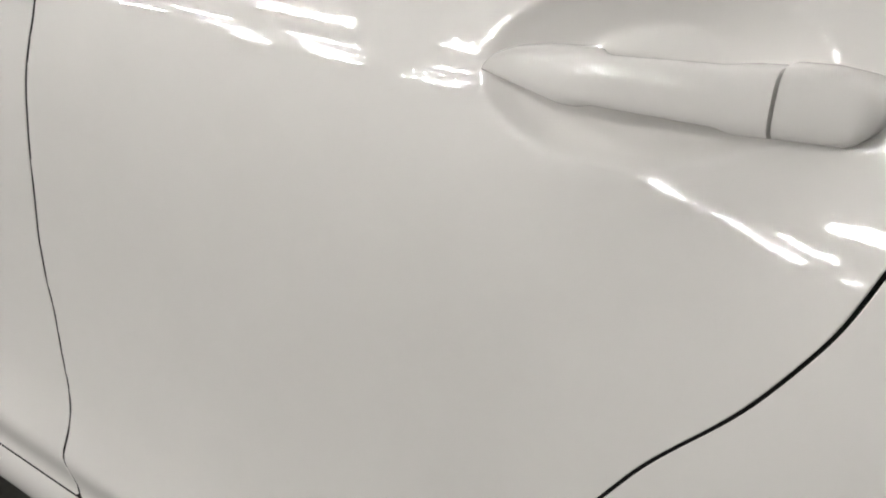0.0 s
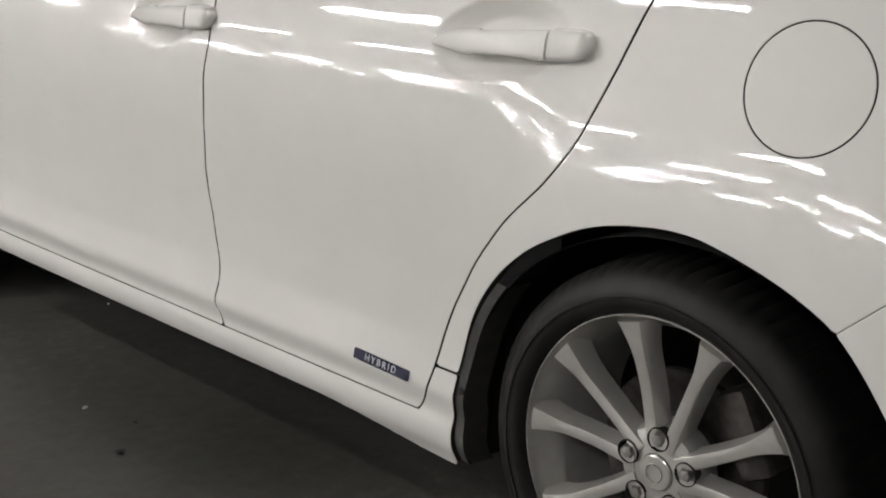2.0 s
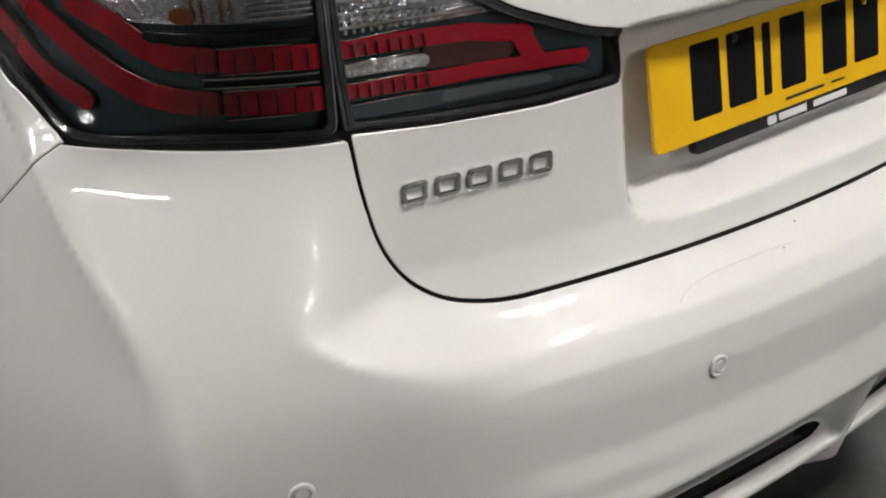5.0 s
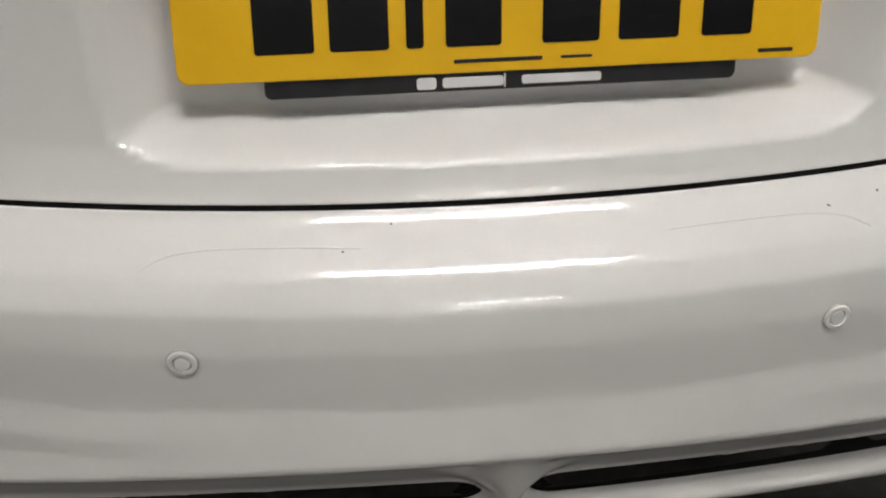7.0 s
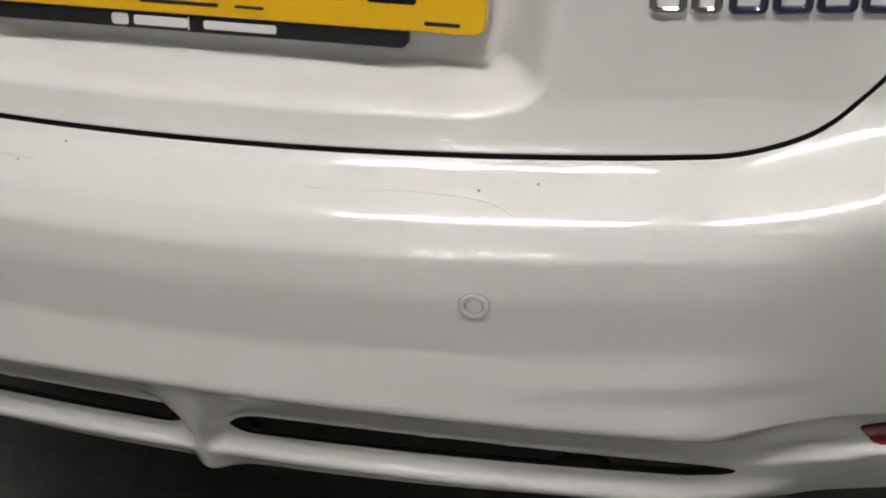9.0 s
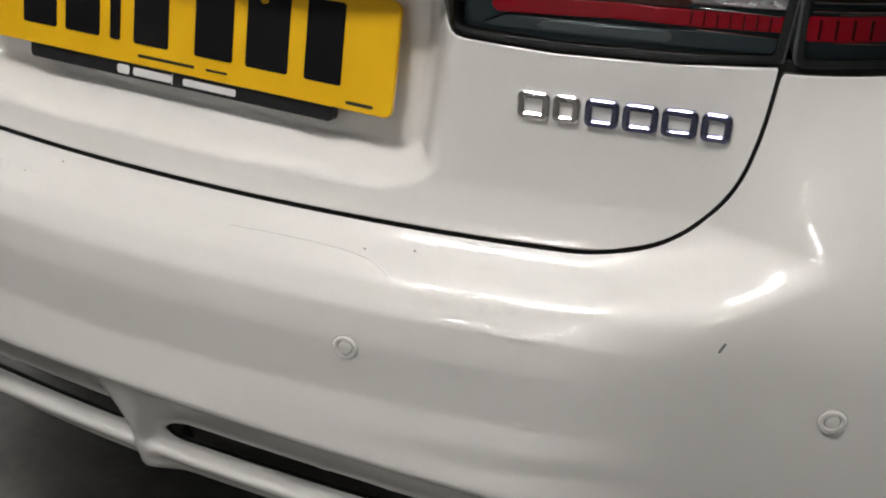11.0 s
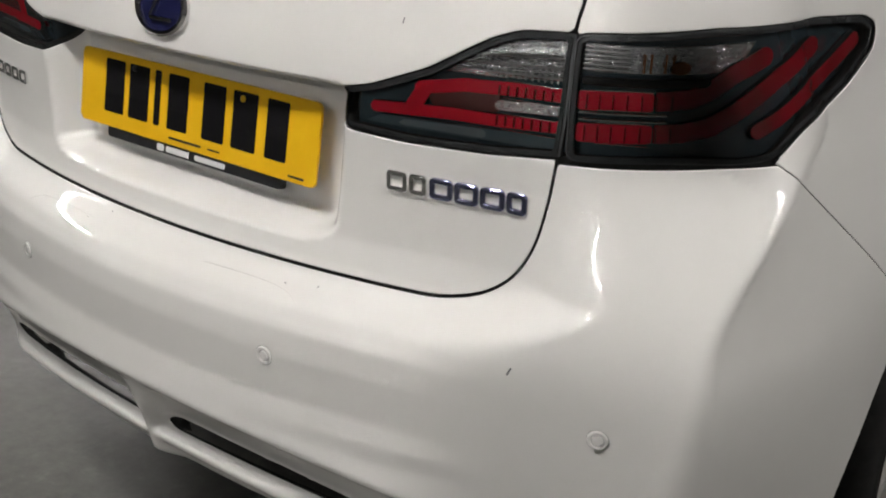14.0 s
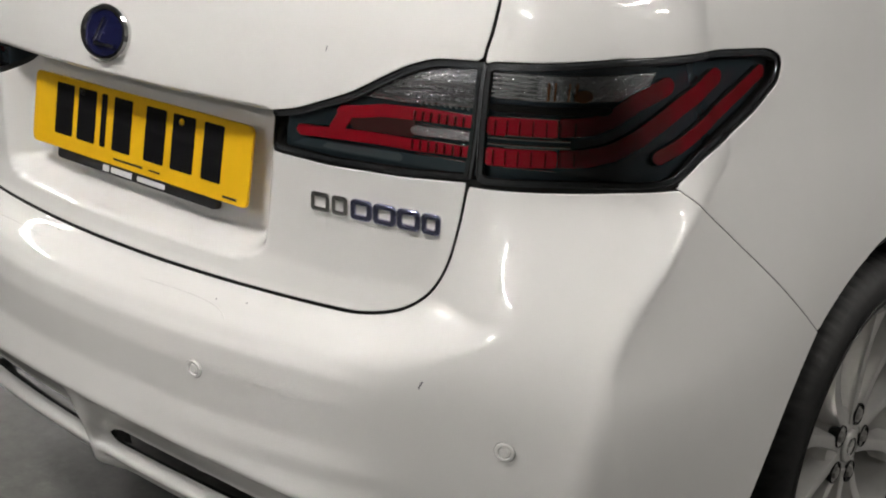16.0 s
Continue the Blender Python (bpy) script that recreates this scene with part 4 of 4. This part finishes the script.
def block_ring(w, h, t, bar, m, mat, parent, label, name="badge_block", solid=False):
    """A raised rounded block with an opening through it."""
    bm = bmesh.new()
    def loop(w, h, r):
        out = []
        for cx, cz, a0 in ((w / 2 - r, h / 2 - r, 0), (-w / 2 + r, h / 2 - r, 90), (-w / 2 + r, -h / 2 + r, 180), (w / 2 - r, -h / 2 + r, 270)):
            for k in range(5):
                a = radians(a0 + 22.5 * k)
                out.append((cx + r * math.cos(a), cz + r * math.sin(a)))
        return out
    o, i = loop(w, h, bar * .9), loop(w - 2 * bar, h - 2 * bar, max(.0004, bar * .25))
    e = bar * .25
    o2, i2 = loop(w - 2 * e, h - 2 * e, bar * .7), loop(w - 2 * bar + 2 * e, h - 2 * bar + 2 * e, max(.0004, bar * .35))
    layers = [[bm.verts.new((x, y, z)) for x, z in lp] for lp, y in ((o, .001), (o, -t * .7), (o2, -t), (i2, -t), (i, -t * .7), (i, .001))]
    for a, b in zip(layers, layers[1:]):
        for k in range(20):
            bm.faces.new((a[k], a[(k + 1) % 20], b[(k + 1) % 20], b[k]))
    bmesh.ops.transform(bm, matrix=m, verts=bm.verts)
    return part(name, bm, mat, parent, label)


for k in range(5):
    x = -.565 + .016 + .0322 * k
    block_ring(.027, .0215, .004, .0058, on_rear(x, .781), CHROME, gate_ob, "chrome badge block")
for k, (x, w) in enumerate(((.404, .029), (.433, .024), (.464, .030), (.497, .031), (.530, .031), (.561, .026))):
    block_ring(w, .0255, .0045, .0062, on_rear(x, .7870), CHROME if k < 2 else BLUE_CHROME, gate_ob, "chrome badge block" if k < 2 else "blue chrome badge block")

m = on_rear(0, .948)
em = lathe([(0, .040), (.004, .0395), (.0070, .0365), (.0066, .0325), (.003, .0315)], 64)
bmesh.ops.transform(em, matrix=m @ Matrix.Diagonal((1.44, 1, 1, 1)) @ pose(0, 0, 0, 0, 0, -90), verts=em.verts)
emblem = part("emblem", em, CHROME, gate_ob, "oval chrome emblem with a navy centre")
em = lathe([(.003, .0322), (.0042, .02), (.0046, .0003)], 64)
bmesh.ops.transform(em, matrix=m @ Matrix.Diagonal((1.44, 1, 1, 1)) @ pose(0, 0, 0, 0, 0, -90), verts=em.verts)
part("emblem_centre", em, NAVY, gate_ob, "navy emblem centre")
slab_part("emblem_bar", (.048, .0030, .0055), m @ pose(.006, -.0068, -.016, 0, 0, 0), CHROME, gate_ob, "plain chrome bar", .001)
slab_part("emblem_bar", (.0050, .0030, .040), m @ pose(-.008, -.0068, .004, 0, 28, 0), CHROME, gate_ob, "plain chrome bar", .001)

# hybrid badge low on the rear doors
door_l = bpy.data.objects["rear_door"]
for side in (-1, 1):
    m = on_side(side, .549, .331) @ (pose(0, 0, 0, 0, 2.0) if side < 0 else Matrix())
    badge = rounded_slab("door_badge", .142, .0195, .003, .003, m, NAVY, door_l if side < 0 else bpy.data.objects["rear_door.001"], "dark blue badge with silver letters")
    cu = bpy.data.curves.new("badge_text", "FONT")
    cu.body, cu.size, cu.extrude, cu.align_x, cu.align_y, cu.space_character = "HYBRID", .0175, .0006, "CENTER", "CENTER", 1.45
    tmp = new("badge_text_source", cu)
    me = bpy.data.meshes.new_from_object(tmp)
    bpy.data.objects.remove(tmp)
    me.transform(m @ pose(0, -.0034, 0, 90))
    tx = finish(new("badge_letters", me), SILVER_PRINT, badge.parent, "silver letters")


# door handles
def plain_width(y, z):
    w = step(.17, .42, y)
    return SIDE_WHEEL(z) * (1 - w) + SIDE_DOOR(z) * w


def lofted(name, side, stations, top, bottom, rise, thick, dy, dz, door, label):
    """A smooth bar along y: a rounded section at each station, between bottom(y) and top(y), its face standing rise(y) off the door."""
    bm = bmesh.new()
    rings, n = [], 28
    for k, y in enumerate(stations):
        t, b, r, d = (float(f(y)) for f in (top, bottom, rise, thick))
        zc, h = (t + b) / 2, max((t - b) / 2, .0004)
        skin_x = float(plain_width(np.array(y + dy), np.array(zc + dz)))
        ring = []
        for j in range(n):
            a = 2 * math.pi * j / n
            ca, sa = math.cos(a), math.sin(a)
            u, v = math.copysign(abs(ca) ** .55, ca), math.copysign(abs(sa) ** .55, sa)
            ring.append(bm.verts.new((side * (skin_x + r - d / 2 + u * d / 2 - v * h * .16), y + dy, zc + dz + v * h)))
        rings.append(ring)
    for r0, r1 in zip(rings, rings[1:]):
        for j in range(n):
            bm.faces.new((r0[j], r0[(j + 1) % n], r1[(j + 1) % n], r1[j]))
    bm.faces.new(rings[0])
    bm.faces.new(rings[-1][::-1])
    ob = part(name, bm, PAINT, door, label)
    ob.data.set_sharp_from_angle(angle=radians(60))
    return ob


BAR_TOP = profile([.2270, .26, .30, .345, .356, .395, .425, .445, .4535, .4555], [.9262, .9235, .9212, .9180, .9205, .9165, .9105, .9025, .8945, .8900], .0025)
BAR_LOW = profile([.2270, .252, .263, .31, .350, .361, .376, .405, .44, .4535, .4555], [.8815, .8797, .8838, .8840, .8835, .8795, .8790, .8828, .8858, .8875, .8885], .0025)
BAR_RISE = profile([.2270, .30, .36, .41, .44, .4555], [.0285, .0285, .0262, .0185, .0105, .0050], .012)
BAR_DEEP = profile([.2270, .250, .265, .345, .362, .42, .4555], [.034, .034, .015, .014, .030, .024, .012], .004)
CAP_TOP = profile([.1628, .1642, .1685, .176, .20, .2255], [.9130, .9195, .9250, .9280, .9300, .9285], .0012)
CAP_LOW = profile([.1628, .1642, .1685, .176, .184, .20, .2255], [.9070, .9015, .8935, .8865, .8838, .8826, .8815], .0012)
CAP_RISE = profile([.1628, .1665, .175, .2255], [.0165, .0200, .0238, .0272], .003)


def door_handle(side, dy, dz, door):
    lofted("door_handle", side, np.concatenate([np.linspace(.2278, .44, 48), np.linspace(.443, .4554, 10)]), BAR_TOP, BAR_LOW, BAR_RISE, BAR_DEEP, dy, dz, door, "white pull door handle")
    lofted("handle_cap", side, np.linspace(.1629, .2254, 26), CAP_TOP, CAP_LOW, CAP_RISE, lambda y: .034, dy, dz, door, "white handle end cap")


for side, suffix in ((-1, ""), (1, ".001")):
    door_handle(side, .006, 0, bpy.data.objects["rear_door" + suffix])
    door_handle(side, .893, -.024, bpy.data.objects["front_door" + suffix])

# small scratches and chips
for x, z, w, h, turn in ((.608, .617, .0022, .011, 25), (.315, .640, .002, .002, 0), (.268, .636, .003, .0014, 20), (.40, .975, .0014, .007, 10), (-.10, .645, .002, .0016, 30), (-.14, .632, .002, .0012, 0)):
    mm = on_rear(x, z) @ pose(0, -.0004, 0, 0, turn, 0)
    rounded_slab("paint_chip", w, h, .0005, min(w, h) * .3, mm, SCRATCH, bumper_ob if z < .7 else gate_ob, "grey paint chip")

# grit on the floor
random.seed(4)
for k in range(60):
    bm = bmesh.new()
    if k < 3:
        x, y = ((-1.04, 1.166), (-.978, 1.422), (-1.25, .72))[k]
        sc = (.012, .008, .007)[k]
    else:
        x, y, sc = random.uniform(-2.4, 1.2), random.uniform(-1.6, 3.2), random.uniform(.002, .006)
    bmesh.ops.create_icosphere(bm, subdivisions=1, radius=sc)
    for v in bm.verts:
        v.co *= random.uniform(.6, 1.2)
        v.co.z *= .5
    low_z = min(v.co.z for v in bm.verts)
    bmesh.ops.translate(bm, verts=bm.verts, vec=(x, y, -low_z - .0005))
    ob = part("grit", bm, GRIT if k % 3 else DARK_GRIT, None, "", False)
    tagged(ob, "pale crumb of grit on the concrete floor" if k % 3 else "dark crumb of dirt on the concrete floor", "grit", "grit on the floor")
